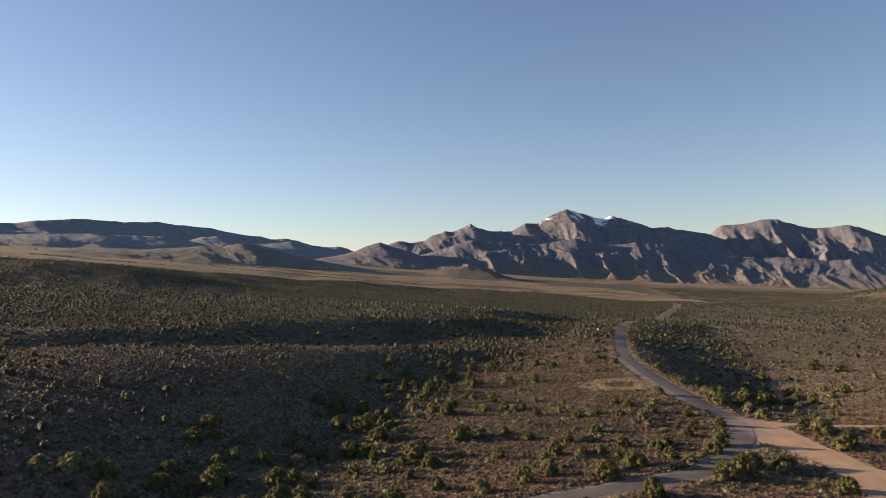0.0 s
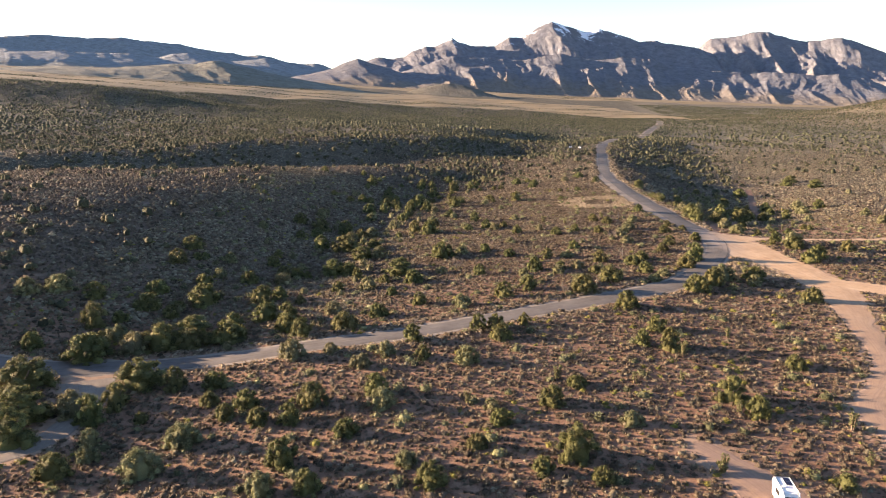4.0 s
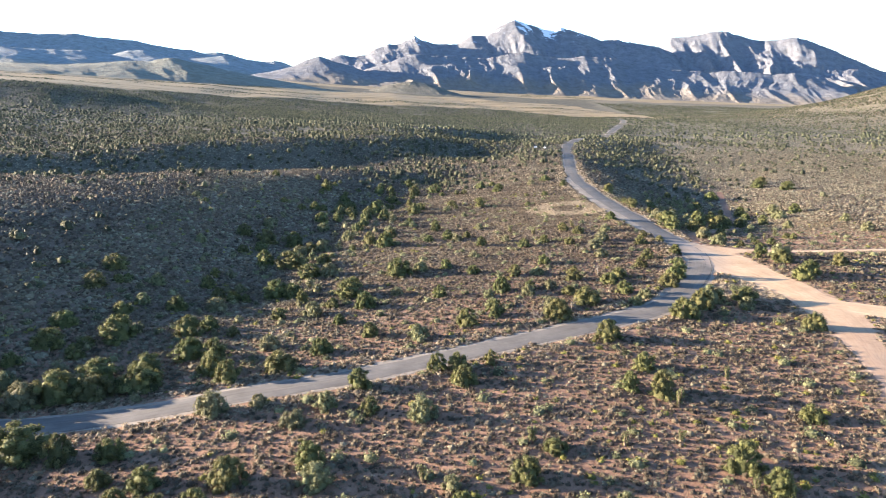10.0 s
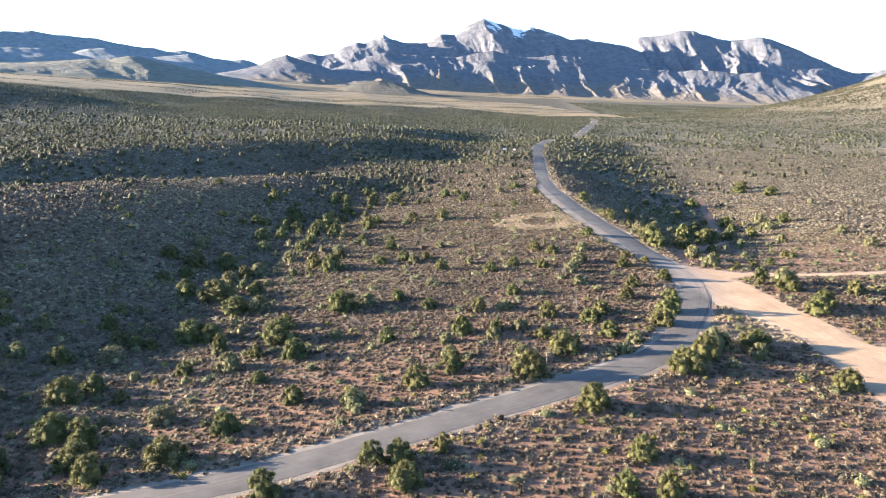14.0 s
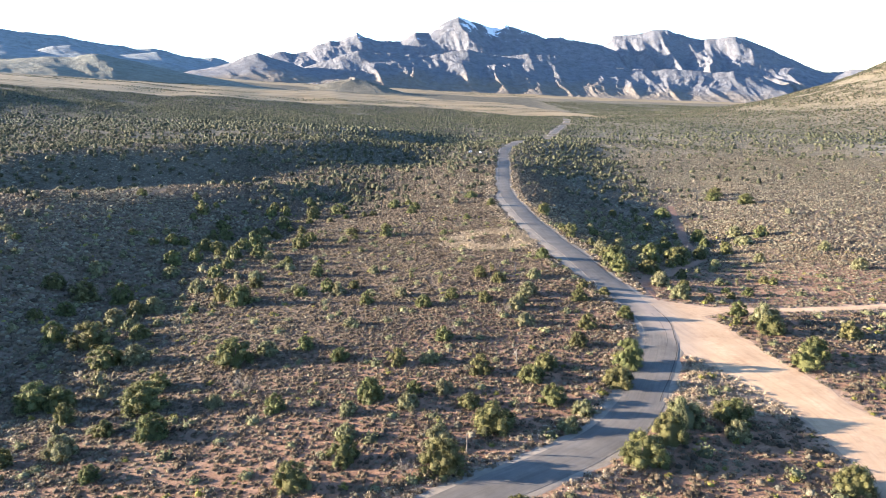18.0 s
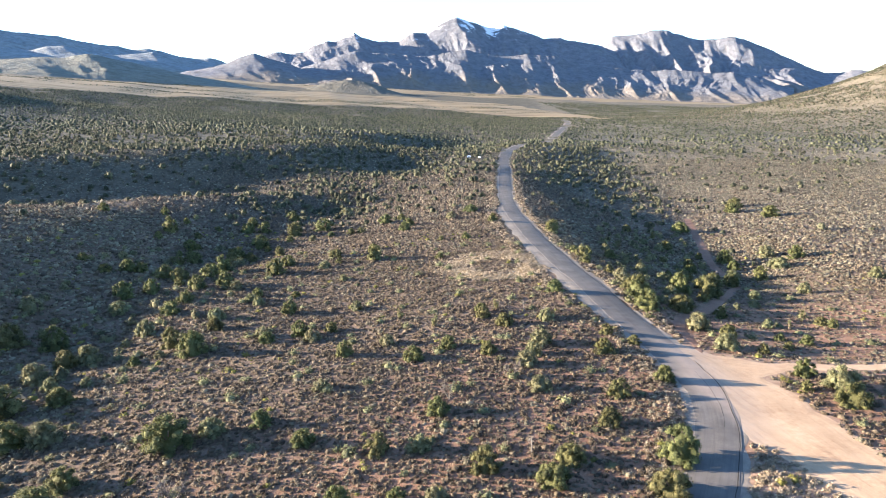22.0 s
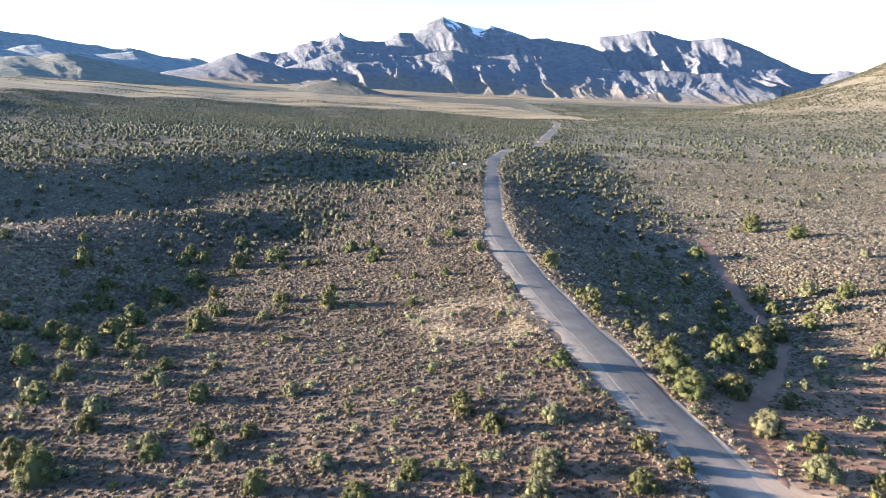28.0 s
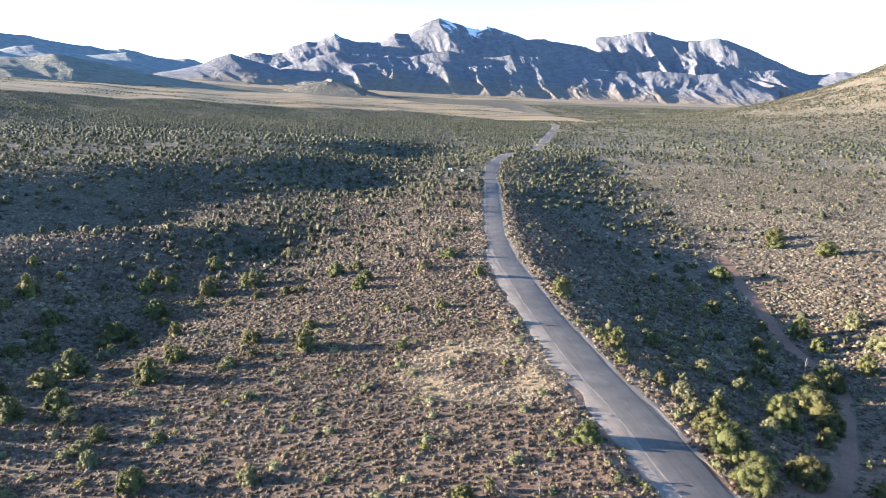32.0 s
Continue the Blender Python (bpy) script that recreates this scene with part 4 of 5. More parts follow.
# about half the far brush takes the paler tone, painting in haze
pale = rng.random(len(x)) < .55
for mat, i, label in ((SCRUB, ~pale, "distant grey-brown desert brush"), (SAGE_AND_HAZE, pale, "distant desert brush in a paler tone for haze")):
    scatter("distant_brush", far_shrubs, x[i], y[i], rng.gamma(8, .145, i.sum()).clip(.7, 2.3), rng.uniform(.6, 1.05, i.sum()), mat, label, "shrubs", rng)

# thick brush along the far stretch of the road
x, y = spread(-60, 110, 330, 500, 1.7)
keep = clear_of_ways(x, y) & (layered(x / 6, y / 6, 66, 2) > -.5)
x, y = x[keep], y[keep]
scatter("distant_brush", far_shrubs, x, y, rng.gamma(8, .13, len(x)).clip(.6, 2.0), rng.uniform(.7, 1.1, len(x)), SCRUB, "thick grey-brown brush beside the far road", "shrubs", rng)

# thick brush on the western slope
x, y = spread(-185, -83, 100, 340, 1.2)
keep = in_wedge(x, y, 46, -20) & (layered(x / 6, y / 6, 62, 2) > -.5)
x, y = x[keep], y[keep]
scatter("distant_brush", far_shrubs, x, y, rng.gamma(8, .115, len(x)).clip(.5, 1.8), rng.uniform(.7, 1.1, len(x)), SCRUB, "dark brush covering the western slope", "shrubs", rng)

# fine brush on the open bench east of the gully
x, y = spread(104, 430, 225, 780, 2.1)
keep = in_wedge(x, y, 39, -20) & clear_of_ways(x, y) & (rng.random(len(x)) < open_bench(x, y)) & (layered(x / 7, y / 7, 64, 2) > -.55)
x, y = x[keep], y[keep]
# tan-olive brush; its large pale share also stands in for haze
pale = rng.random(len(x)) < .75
for mat, i, label in ((SCRUB, ~pale, "low brown brush covering the open bench"), (SAGE_AND_HAZE, pale, "low tan-olive sagebrush covering the open bench, lightened for haze")):
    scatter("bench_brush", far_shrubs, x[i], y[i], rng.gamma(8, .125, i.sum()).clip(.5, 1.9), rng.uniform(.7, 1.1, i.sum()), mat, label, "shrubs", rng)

# the brush goes on south of the van
x, y = spread(-130, 150, -70, 58, 2.0)
keep = (clear_of_ways(x, y) & (layered(x / 9, y / 9, 51, 3) > -.45)) & ~((y > 40) & in_wedge(x, y, 39, -28) & (y > 58))
x, y = x[keep], y[keep]
scatter("distant_brush", far_shrubs, x, y, rng.gamma(8, .16, len(x)).clip(.7, 2.4), rng.uniform(.7, 1.1, len(x)), SCRUB, "low grey-brown brush on red soil south of the van", "shrubs", rng)

# and closes the flat on both sides
for x0, x1 in ((-150, -40), (60, 170)):
    x, y = spread(x0, x1, 58, 140, 2.2)
    keep = ~(in_wedge(x, y, 39, -28) & (x > -85) & (x < 150)) & clear_of_ways(x, y) & (layered(x / 9, y / 9, 51, 3) > -.45) & ~((x < -83) & (y > 100))
    x, y = x[keep], y[keep]
    scatter("distant_brush", far_shrubs, x, y, rng.gamma(8, .14, len(x)).clip(.6, 2.1), rng.uniform(.7, 1.1, len(x)), SCRUB, "low grey-brown brush at the edge of the flat", "shrubs", rng)

# dry grass: the oval flat, the roadsides and the island of the bend
tufts = [joined([dome(.25, .8, 4, rng), fan(22, .38, 1.0, .15, rng, .05, 0, .5)]) for _ in range(8)]
x, y = spread(20, 80, 130, 300, .55)
_, r = in_oval(x, y)
road_gap = sampled(PAVED, x, y)
island = on_island(x, y)
keep = (((r < 1.12) & (r > .40) & (rng.random(len(x)) < .85 + .5 * layered(x / 5, y / 5, 65, 2))) | (island & (rng.random(len(x)) < .8))) & clear_of_ways(x, y, -.1)
gx_, gy_ = x[keep], y[keep]
x, y = spread(-90, 130, 80, 420, 1.0)
road_gap = sampled(PAVED, x, y)
keep = (road_gap > 1.0) & (road_gap < 4.5 + 1.5 * layered(x / 8, y / 8, 63, 2)) & (sampled(TRACKS, x, y) > .3) & (rng.random(len(x)) < .85)
x, y = np.concatenate([gx_, x[keep]]), np.concatenate([gy_, y[keep]])
scatter("dry_bunchgrass", tufts, x, y, rng.uniform(.7, 1.7, len(x)), rng.uniform(.6, 1.0, len(x)), STRAW, "straw-coloured dry bunchgrass along the road", "grass", rng)

# pebbles and stones on the shoulders
rocks = [dome(.2, .7, 5, rng, .2) for _ in range(4)]
i = rng.choice(len(ROAD[:260]), 900)
off = np.where(rng.random(900) < .5, -1, 1) * (4.3 + np.abs(rng.normal(0, 1.1, 900)))
d = np.gradient(ROAD[:, :2], axis=0)[i]
x, y = ROAD[i, 0] + d[:, 1] / 1.5 * off, ROAD[i, 1] - d[:, 0] / 1.5 * off
keep = sampled(TRACKS, x, y) > .5
j = rng.normal(size=(70, 2)) * [1.0, .35] + [27.9, 64.6]
scatter("wood_debris", rocks, j[:, 0], j[:, 1], rng.uniform(.4, 1.2, 70), rng.uniform(.4, .9, 70), BARK, "dark broken wood strewn on the dirt beside the van", "debris", rng, smooth=False)
scatter("shoulder_stones", rocks, x[keep], y[keep], rng.uniform(.25, .8, keep.sum()), rng.uniform(.6, 1.1, keep.sum()), STONE, "loose pale stones beside the road", "stones", rng, smooth=False)


# ---- junipers and pinyons ----
def limb(v0, v1, r0, r1, sides=5):
    """A tapered stick."""
    v0, v1 = np.array(v0, float), np.array(v1, float)
    d = (v1 - v0) / np.linalg.norm(v1 - v0)
    p = np.cross(d, [0.3, 1, .2])
    p /= np.linalg.norm(p)
    q = np.cross(d, p)
    a = np.arange(sides) / sides * 2 * np.pi
    ring = np.cos(a)[:, None] * p + np.sin(a)[:, None] * q
    v = np.vstack([v0 + ring * r0, v1 + ring * r1, [v1 + d * r1]])
    f = []
    for i in range(sides):
        j = (i + 1) % sides
        f += [(i, j, sides + j), (i, sides + j, sides + i), (sides + i, sides + j, 2 * sides)]
    return v, np.array(f)


def crown(rng, lobes, leaves, high, leaf):
    """A rounded crown one metre wide and as high as given: overlapping boughs under a coat of fine sprays, with some gaps."""
    heart = dome(.36, high / .40, 9, rng, .04)
    pieces = [(heart[0] * rng.uniform(.8, 1.0, (len(heart[0]), 1)), heart[1])]
    for k in range(lobes):
        az, h = 2 * np.pi * (k * .618 + .08 * rng.normal()), (k + .3) / lobes
        size = rng.uniform(.10, .175) * (1.15 - .4 * h)
        reach = max(0, .5 * math.sqrt(max(.04, 1 - (1.2 * h - .2) ** 2)) - size * .75) * rng.uniform(.82, 1.16)
        c = [reach * math.cos(az), reach * math.sin(az), max(size * .35, (.03 + .88 * h) * high - size * .2)]
        v, f = fan(leaves, size * 1.12, rng.uniform(.9, 1.2), leaf, rng, -.6, 0, .7, .35)
        core = dome(size * .74, rng.uniform(.9, 1.15), 5, rng, .6)
        pieces += [(v + c, f), (core[0] + c, core[1])]
    return joined(pieces)


def juniper(seed, high, foliage=None, lobes=27, leaves=112, leaf=.029):
    r = np.random.default_rng(seed)
    root = new("juniper")
    tv = [limb((0, 0, -.05), (.04 * r.normal(), .04 * r.normal(), .32 * high), .045, .03)]
    for _ in range(4):
        az = r.uniform(0, 2 * np.pi)
        tv.append(limb((0, 0, r.uniform(.05, .3) * high), (.3 * math.cos(az), .3 * math.sin(az), r.uniform(.3, .7) * high), .024, .010))
    mesh_object("trunk", *joined(tv), BARK, root)
    mesh_object("crown", *crown(r, lobes, leaves, high, leaf), foliage or JUNIPER, root, smooth=True)
    return tagged(root, "rounded dark-green juniper on reddish desert soil", "tree", "junipers of the flat")


def plant(masters, places, label, rng):
    for k, (px, py, w) in enumerate(places):
        m = masters[int(rng.integers(0, len(masters)))] if w < 6 else masters[(3, 4, 6, 9)[k % 4]]
        s = float(min(w, 8.5) * rng.uniform(.92, 1.05))
        t = copy_thing(m, pose(px, py, float(height(px, py)) - .03 * s, rng.uniform(-3, 3), rng.uniform(-3, 3), rng.uniform(0, 360)) @ Matrix.Diagonal((s, s, min(s, 3.6 + .25 * s) * rng.uniform(.82, 1.02), 1)))
        t["label"] = label


def forget(ob):
    for o in (*ob.children_recursive, ob):
        bpy.data.objects.remove(o)


WEST_DRAW_TREES, ROADSIDE_TREES, SOUTH_FLAT_TREES, GULLY_TREES, MIDDLE_FLAT_TREES, NORTH_TREES = [], [], [], [], [], []
WEST_DRAW_TREES += [(-85, 134, 5.1), (-81, 138, 5.6), (-74, 138, 5.0), (-70, 181, 5.6), (-69, 168, 4.3), (-68, 126, 5.4), (-65, 147, 5.3), (-63, 113, 7.4), (-63, 137, 5.4), (-62, 116, 4.4), (-62, 122, 4.5), (-59, 176, 3.9), (-57, 117, 5.9), (-54, 143, 6.2), (-54, 233, 5.0), (-53, 119, 7.4), (-50, 162, 4.6), (-49, 124, 7.0), (-48, 120, 6.3), (-47, 230, 6.7), (-43, 164, 5.1), (-43, 147, 5.0), (-43, 127, 5.0), (-42, 122, 5.8), (-41, 201, 4.5), (-39, 230, 5.3), (-39, 135, 5.7), (-34, 211, 4.7), (-34, 199, 7.6), (-34, 132, 4.5)]
WEST_DRAW_TREES += [(-33, 175, 5.6), (-33, 127, 4.7), (-32, 218, 4.1), (-29, 220, 4.9), (-29, 122, 4.1), (-29, 174, 5.4), (-28, 189, 6.0), (-26, 168, 3.4), (-26, 201, 3.7), (-23, 232, 3.9), (-23, 189, 4.9), (-22, 157, 3.9), (-22, 125, 6.2), (-17, 133, 3.9), (-16, 223, 4.2), (-16, 170, 6.7), (-16, 177, 3.9)]
ROADSIDE_TREES += [(-9, 116, 3.8), (2, 121, 3.0), (5, 121, 3.4), (10, 123, 2.4), (30, 132, 4.2), (32, 119, 3.6), (46, 142.5, 5.6), (50.5, 146, 4.6), (60.5, 150.5, 5.2), (59, 146, 3.2), (65, 134, 4.1)]
SOUTH_FLAT_TREES += [(-66, 101, 9.9), (-60, 90, 8.1), (-57, 83, 5.9), (-54, 92, 5.4), (-50, 89, 4.3), (-49, 102, 8.4), (-49, 94, 4.4), (-47, 83, 2.7), (-47, 75, 4.5), (-43, 100, 3.6), (-37, 100, 3.9), (-37, 75, 5.0), (-35, 82, 4.6), (-32, 89, 2.9), (-28, 110, 4.7), (-27, 87, 3.1), (-23, 87, 3.5), (-22, 111, 2.8), (-22, 70, 3.2), (-21, 92, 4.0), (-21, 76, 4.1), (-17, 70, 3.2), (-15, 83, 3.6), (-13, 110, 3.3), (-7, 108, 2.7), (-7, 75, 2.6), (-4, 71, 3.8), (0, 106, 3.9), (1, 79, 2.5), (3, 89, 2.3)]
SOUTH_FLAT_TREES += [(4, 85, 2.9), (8, 73, 2.6), (11, 90, 3.8), (12, 76, 4.7), (14, 71, 2.8), (15, 96, 2.8), (20, 84, 2.9), (28, 112, 2.8), (36, 86, 3.1), (38, 69, 2.1)]
GULLY_TREES += [(72, 226, 5.1), (73, 233, 5.3), (74, 229, 3.2), (78, 246, 2.6), (79, 165, 4.6), (82, 168, 4.5), (82, 180, 5.0), (83, 241, 3.0), (84, 185, 4.9), (84, 260, 2.5), (85, 264, 3.4), (86, 243, 4.9), (92, 264, 2.6), (93, 176, 4.1), (93, 243, 4.2), (95, 249, 6.6), (96, 253, 4.5), (97, 263, 2.7), (101, 289, 2.7)]
GULLY_TREES += [(102, 261, 4.9), (103, 243, 2.8), (104, 278, 3.7), (108, 263, 4.0), (111, 269, 3.9), (111, 311, 4.4), (113, 272, 4.7), (117, 247, 3.5), (120, 271, 4.3), (120, 285, 3.6), (122, 294, 4.6), (130, 344, 6.3), (130, 226, 4.5), (131, 281, 5.8), (135, 295, 5.6), (140, 288, 5.2), (141, 256, 4.1), (166, 376, 6.9), (172, 358, 7.6), (173, 388, 10.2)]
GULLY_TREES += [(77, 215.2, 4.6), (79.5, 228, 5.0), (85.7, 224, 2.6), (80.1, 210, 3.0), (81.4, 201, 2.2), (91, 216.5, 2.2), (101.6, 217.2, 2.4), (102.3, 214.8, 2.0), (91.5, 205.2, 2.6), (86.6, 202.4, 2.0), (88.1, 207.7, 1.9), (81.8, 190.5, 3.4), (78.9, 185.3, 1.9), (89, 238, 3.0)]
MIDDLE_FLAT_TREES += [(-12, 160, 4.6), (-11, 218, 4.8), (-10, 231, 3.1), (-6, 168, 3.2), (-6, 184, 6.4), (-1, 138, 3.4), (-1, 186, 3.7), (1, 221, 3.1), (3, 164, 3.0), (5, 187, 2.8), (9, 220, 3.3), (11, 181, 3.0), (12, 225, 2.6), (12, 197, 2.8), (13, 148, 3.8), (13, 161, 2.6), (13, 154, 2.7), (15, 210, 3.0), (16, 165, 3.8), (20, 177, 3.3), (21, 161, 3.2), (22, 214, 2.8), (22, 166, 2.6), (24, 144, 5.4), (24, 150, 3.6), (25, 177, 3.5), (26, 206, 3.6), (26, 165, 3.0), (28, 186, 3.4), (29, 160, 3.3)]
MIDDLE_FLAT_TREES += [(31, 153, 5.7), (32, 210, 3.0), (38, 206, 2.8), (39, 167, 3.9), (40, 159, 3.8), (40, 224, 3.0), (40, 227, 2.9), (40, 151, 2.8), (42, 171, 3.6), (43, 155, 2.7), (43, 219, 3.2), (43, 200, 3.7), (43, 191, 3.5), (45, 204, 3.2), (47, 208, 4.3), (49, 179, 3.2), (51, 220, 3.3), (50.5, 163, 4.4), (53, 187, 3.4), (54, 169.5, 5.0), (54, 150, 4.9), (56, 203, 3.4), (59, 211, 2.6), (61, 191, 3.0), (62, 206, 2.5)]
NORTH_TREES += [(-49, 244, 5.2), (-41, 318, 5.3), (-34, 254, 5.3), (-30, 270, 5.7), (-29, 294, 5.5), (-29, 257, 4.4), (-26, 268, 4.7), (-21, 242, 4.3), (-20, 260, 4.4), (-20, 329, 4.4), (-20, 272, 4.8), (-20, 250, 4.1), (-19, 297, 4.9), (-18, 278, 6.1), (-15, 330, 4.1), (-14, 262, 4.4), (-14, 314, 5.9), (-11, 237, 4.0), (-8, 349, 5.2), (-5, 326, 6.2), (-4, 272, 5.0), (-4, 245, 2.9), (-2, 281, 4.2), (3, 238, 3.6), (4, 332, 7.0), (10, 367, 5.6), (11, 280, 2.4), (16, 321, 3.0), (20, 281, 4.7), (20, 293, 3.4)]
NORTH_TREES += [(24, 334, 4.8), (46, 296, 2.9), (53, 338, 4.9), (57, 316, 3.5), (71, 263, 3.3), (71, 274, 2.8), (72, 270, 3.8), (72, 301, 4.9), (73, 305, 4.1), (74, 245, 3.5), (74, 239, 5.7), (74, 255, 2.9), (75, 250, 4.1), (75, 276, 3.6)]
masters = [juniper(100 + k, h, PALE_FOLIAGE if k in (1, 5, 8) else None) for k, h in enumerate((.72, .78, .84, .90, .96, .74, .82, 1.06, .88, .98))]
far_masters = [juniper(100 + k, h, PALE_FOLIAGE if k in (1, 8) else None, 22, 40, .042) for k, h in enumerate((.72, .78, .84, .90, .96, .74, .82, 1.06, .88, .98))]
plant(masters, WEST_DRAW_TREES, "dense dark-green juniper in the shaded western draw", rng)
plant(masters, ROADSIDE_TREES, "bushy sunlit juniper beside the paved road", rng)
plant(masters, SOUTH_FLAT_TREES, "bushy olive-green juniper on the red-soil flat", rng)
plant(masters, GULLY_TREES, "olive-green juniper along the sandy gully", rng)
plant([masters[8]], [(76.5, 203.4, 4.3)], "tall pale feathery tree beside the dirt track", rng)
plant(masters, MIDDLE_FLAT_TREES, "small rounded juniper among grey blackbrush", rng)
plant(far_masters, NORTH_TREES, "dark-green juniper on the brushy slope", rng)

PLACED = np.array(WEST_DRAW_TREES + ROADSIDE_TREES + SOUTH_FLAT_TREES + GULLY_TREES + MIDDLE_FLAT_TREES + NORTH_TREES, float)


def tree_cover(x, y):
    """How thick the trees stand, 0..1: thick in the draws and on the far plain, thin on the spur of the road."""
    draw = np.exp(-((x - np.interp(y, [60, 125, 235, 310, 390, 540, 700], [-60, -48, -30, -17, 0, 30, 70])) / 26) ** 2)
    gully = np.exp(-((x - np.interp(y, [215, 265, 300, 400, 600], [79, 99, 110, 134, 174])) / 20) ** 2) * ramp(y, 215, 250)
    far = ramp(y + .25 * np.abs(x - 60), 330, 640)
    west = ramp(-x, 40, 160) * .25
    edge = np.interp(x, [-2500, -1500, -637, -300, -60, 174, 445, 520, 3000], [1150, 1250, 1445, 1650, 1735, 1725, 1360, 2300, 2300])
    open_hill = (1 - .85 * open_bench(x, y)) * (1 - .2 * np.exp(-((x - 1290) ** 2 + (y - 1180) ** 2) / (2 * 380.0 ** 2)))
    return open_hill * np.clip(.10 + .62 * draw + .38 * gully + .75 * far + west, 0, 1) * (1 - ramp(y, edge - 40, edge + 10)) * (.85 + .4 * layered(x / 45, y / 45, 71, 3) + .5 * layered(x / 15, y / 15, 73, 2))


def near_ground(x, y):
    return (x > -75) & (x < 128) & (y < 335)


x, y = spread(-75, 128, 75, 335, 44)
keep = in_wedge(x, y, 38, -20) & (rng.random(len(x)) < .6 * tree_cover(x, y)) & clear_of_ways(x, y, 1.5) & ~in_oval(x, y, 1.3)[0] & (red_bench(x, y) < .2)
x, y = x[keep], y[keep]
gap = np.min(np.hypot(x[:, None] - PLACED[None, :, 0], y[:, None] - PLACED[None, :, 1]) - PLACED[None, :, 2] * .5, axis=1)
x, y = x[gap > 1.6], y[gap > 1.6]
plant(masters, zip(x, y, rng.uniform(2.0, 4.2, len(x))), "small olive-green juniper among the brush", rng)
for m in masters + far_masters:
    forget(m)

# woods too many to count: middle distance and far plain
def small_tree(rng):
    pieces = [fan(28, .43, .95, .105, rng, -.1, .14)]
    for _ in range(3):
        a, r = rng.uniform(0, 2 * np.pi), rng.uniform(.06, .22)
        v, f = dome(rng.uniform(.20, .29), rng.uniform(1.0, 1.3), 4, rng, .25)
        pieces.append((v + [r * math.cos(a), r * math.sin(a), rng.uniform(.05, .3)], f))
    return joined(pieces)


mid_trees = [small_tree(rng) for _ in range(10)]
x, y = spread(-330, 420, 60, 720, 24)
keep = in_wedge(x, y, 46, -20) & (rng.random(len(x)) < tree_cover(x, y)) & clear_of_ways(x, y, 1.5)
inside, r = in_oval(x, y, 1.3)
keep &= ~inside
keep &= ~near_ground(x, y)
x, y = x[keep], y[keep]
gap = np.min(np.hypot(x[:, None] - PLACED[None, :, 0], y[:, None] - PLACED[None, :, 1]) - PLACED[None, :, 2] * .5, axis=1)
x, y = x[gap > 1.8], y[gap > 1.8]
scatter("juniper_woodland", mid_trees, x, y, rng.gamma(12, .28, len(x)).clip(1.8, 5.5), rng.uniform(.8, 1.15, len(x)), HAZED_JUNIPER, "scattered dark-green junipers covering the slopes", "trees", rng, .05)

# small bushy trees dotted over the shaded slopes of the gully and of the western draw
bushy = [crown(rng, 9, 42, .85, .052) for _ in range(8)]
for x0, x1, y0, y1, per, mid_y, mid_x, half, label in ((70, 138, 232, 338, 30, (215, 265, 300, 400), (74, 90, 101, 124), 17, "small grey-green junipers dotting the shaded gully slope"),
                                                       (-76, -12, 118, 330, 62, (60, 125, 235, 310, 390), (-60, -46, -32, -19, 0), 22, "small grey-green junipers dotting the shaded draw")):
    x, y = spread(x0, x1, y0, y1, per)
    gap = np.min(np.hypot(x[:, None] - PLACED[None, :, 0], y[:, None] - PLACED[None, :, 1]) - PLACED[None, :, 2] * .5, axis=1)
    keep = (np.abs(x - np.interp(y, mid_y, mid_x)) < half * rng.uniform(.5, 1.2, len(x))) & clear_of_ways(x, y, 1.2) & (gap > 1.3) & in_wedge(x, y, 38, -20)
    scatter("small_junipers", bushy, x[keep], y[keep], rng.uniform(1.3, 2.8, keep.sum()), rng.uniform(.75, 1.1, keep.sum()), PALE_FOLIAGE, label, "trees", rng, .05)

far_trees = [lump(.5, .9, rng) for _ in range(10)]
low_trees = [tuft(.5, .9, rng) for _ in range(10)]
x, y = spread(-1350, 1450, 60, 2300, 13)
near = (x > -330) & (x < 420) & (y < 720)
keep = ~near & in_wedge(x, y, 46, -20) & (rng.random(len(x)) < tree_cover(x, y) * .95) & clear_of_ways(x, y, 2.5)
x, y = x[keep], y[keep]
size, tall = rng.gamma(6, .44, len(x)).clip(1.2, 5.5), rng.uniform(.42, .66, len(x))
for protos, i in ((far_trees, y < 850), (low_trees, y >= 850)):
    scatter("far_woodland", protos, x[i], y[i], size[i], tall[i], HAZED_JUNIPER, "far plain covered with dark pinyon and juniper", "trees", rng, .05)


# brush on the flank of the eastern hill
x, y = spread(480, 1350, 650, 1550, 8.5)
keep = in_wedge(x, y, 40, -20) & (rng.random(len(x)) < .9 * np.exp(-((x - 1290) ** 2 + (y - 1180) ** 2) / (2 * 430.0 ** 2)))
x, y = x[keep], y[keep]
pale = rng.random(len(x)) < .4
for mat, i, label in ((HAZED_JUNIPER, ~pale, "olive scrub covering the flank of the hill"), (SCRUB, pale, "grey-brown brush covering the flank of the hill")):
    scatter("hill_brush", low_trees, x[i], y[i], rng.gamma(6, .42, i.sum()).clip(1.2, 4.5), rng.uniform(.35, .6, i.sum()), mat, label, "shrubs", rng, .05)

# lines of low scrub that cross the dry-grass flat
x, y = spread(-1000, 620, 1350, 2900, 45)
keep = in_wedge(x, y, 40, -20) & (layered((x + .25 * y) / 420, y / 50, 83, 3) > .28) & (meadow(x, y) > .5)
x, y = x[keep], y[keep]
scatter("flat_scrub", low_trees, x, y, rng.gamma(6, .5, len(x)).clip(1.4, 5), rng.uniform(.35, .55, len(x)), HAZED_JUNIPER, "dark scrub lines crossing the dry-grass flat", "shrubs", rng, .05)


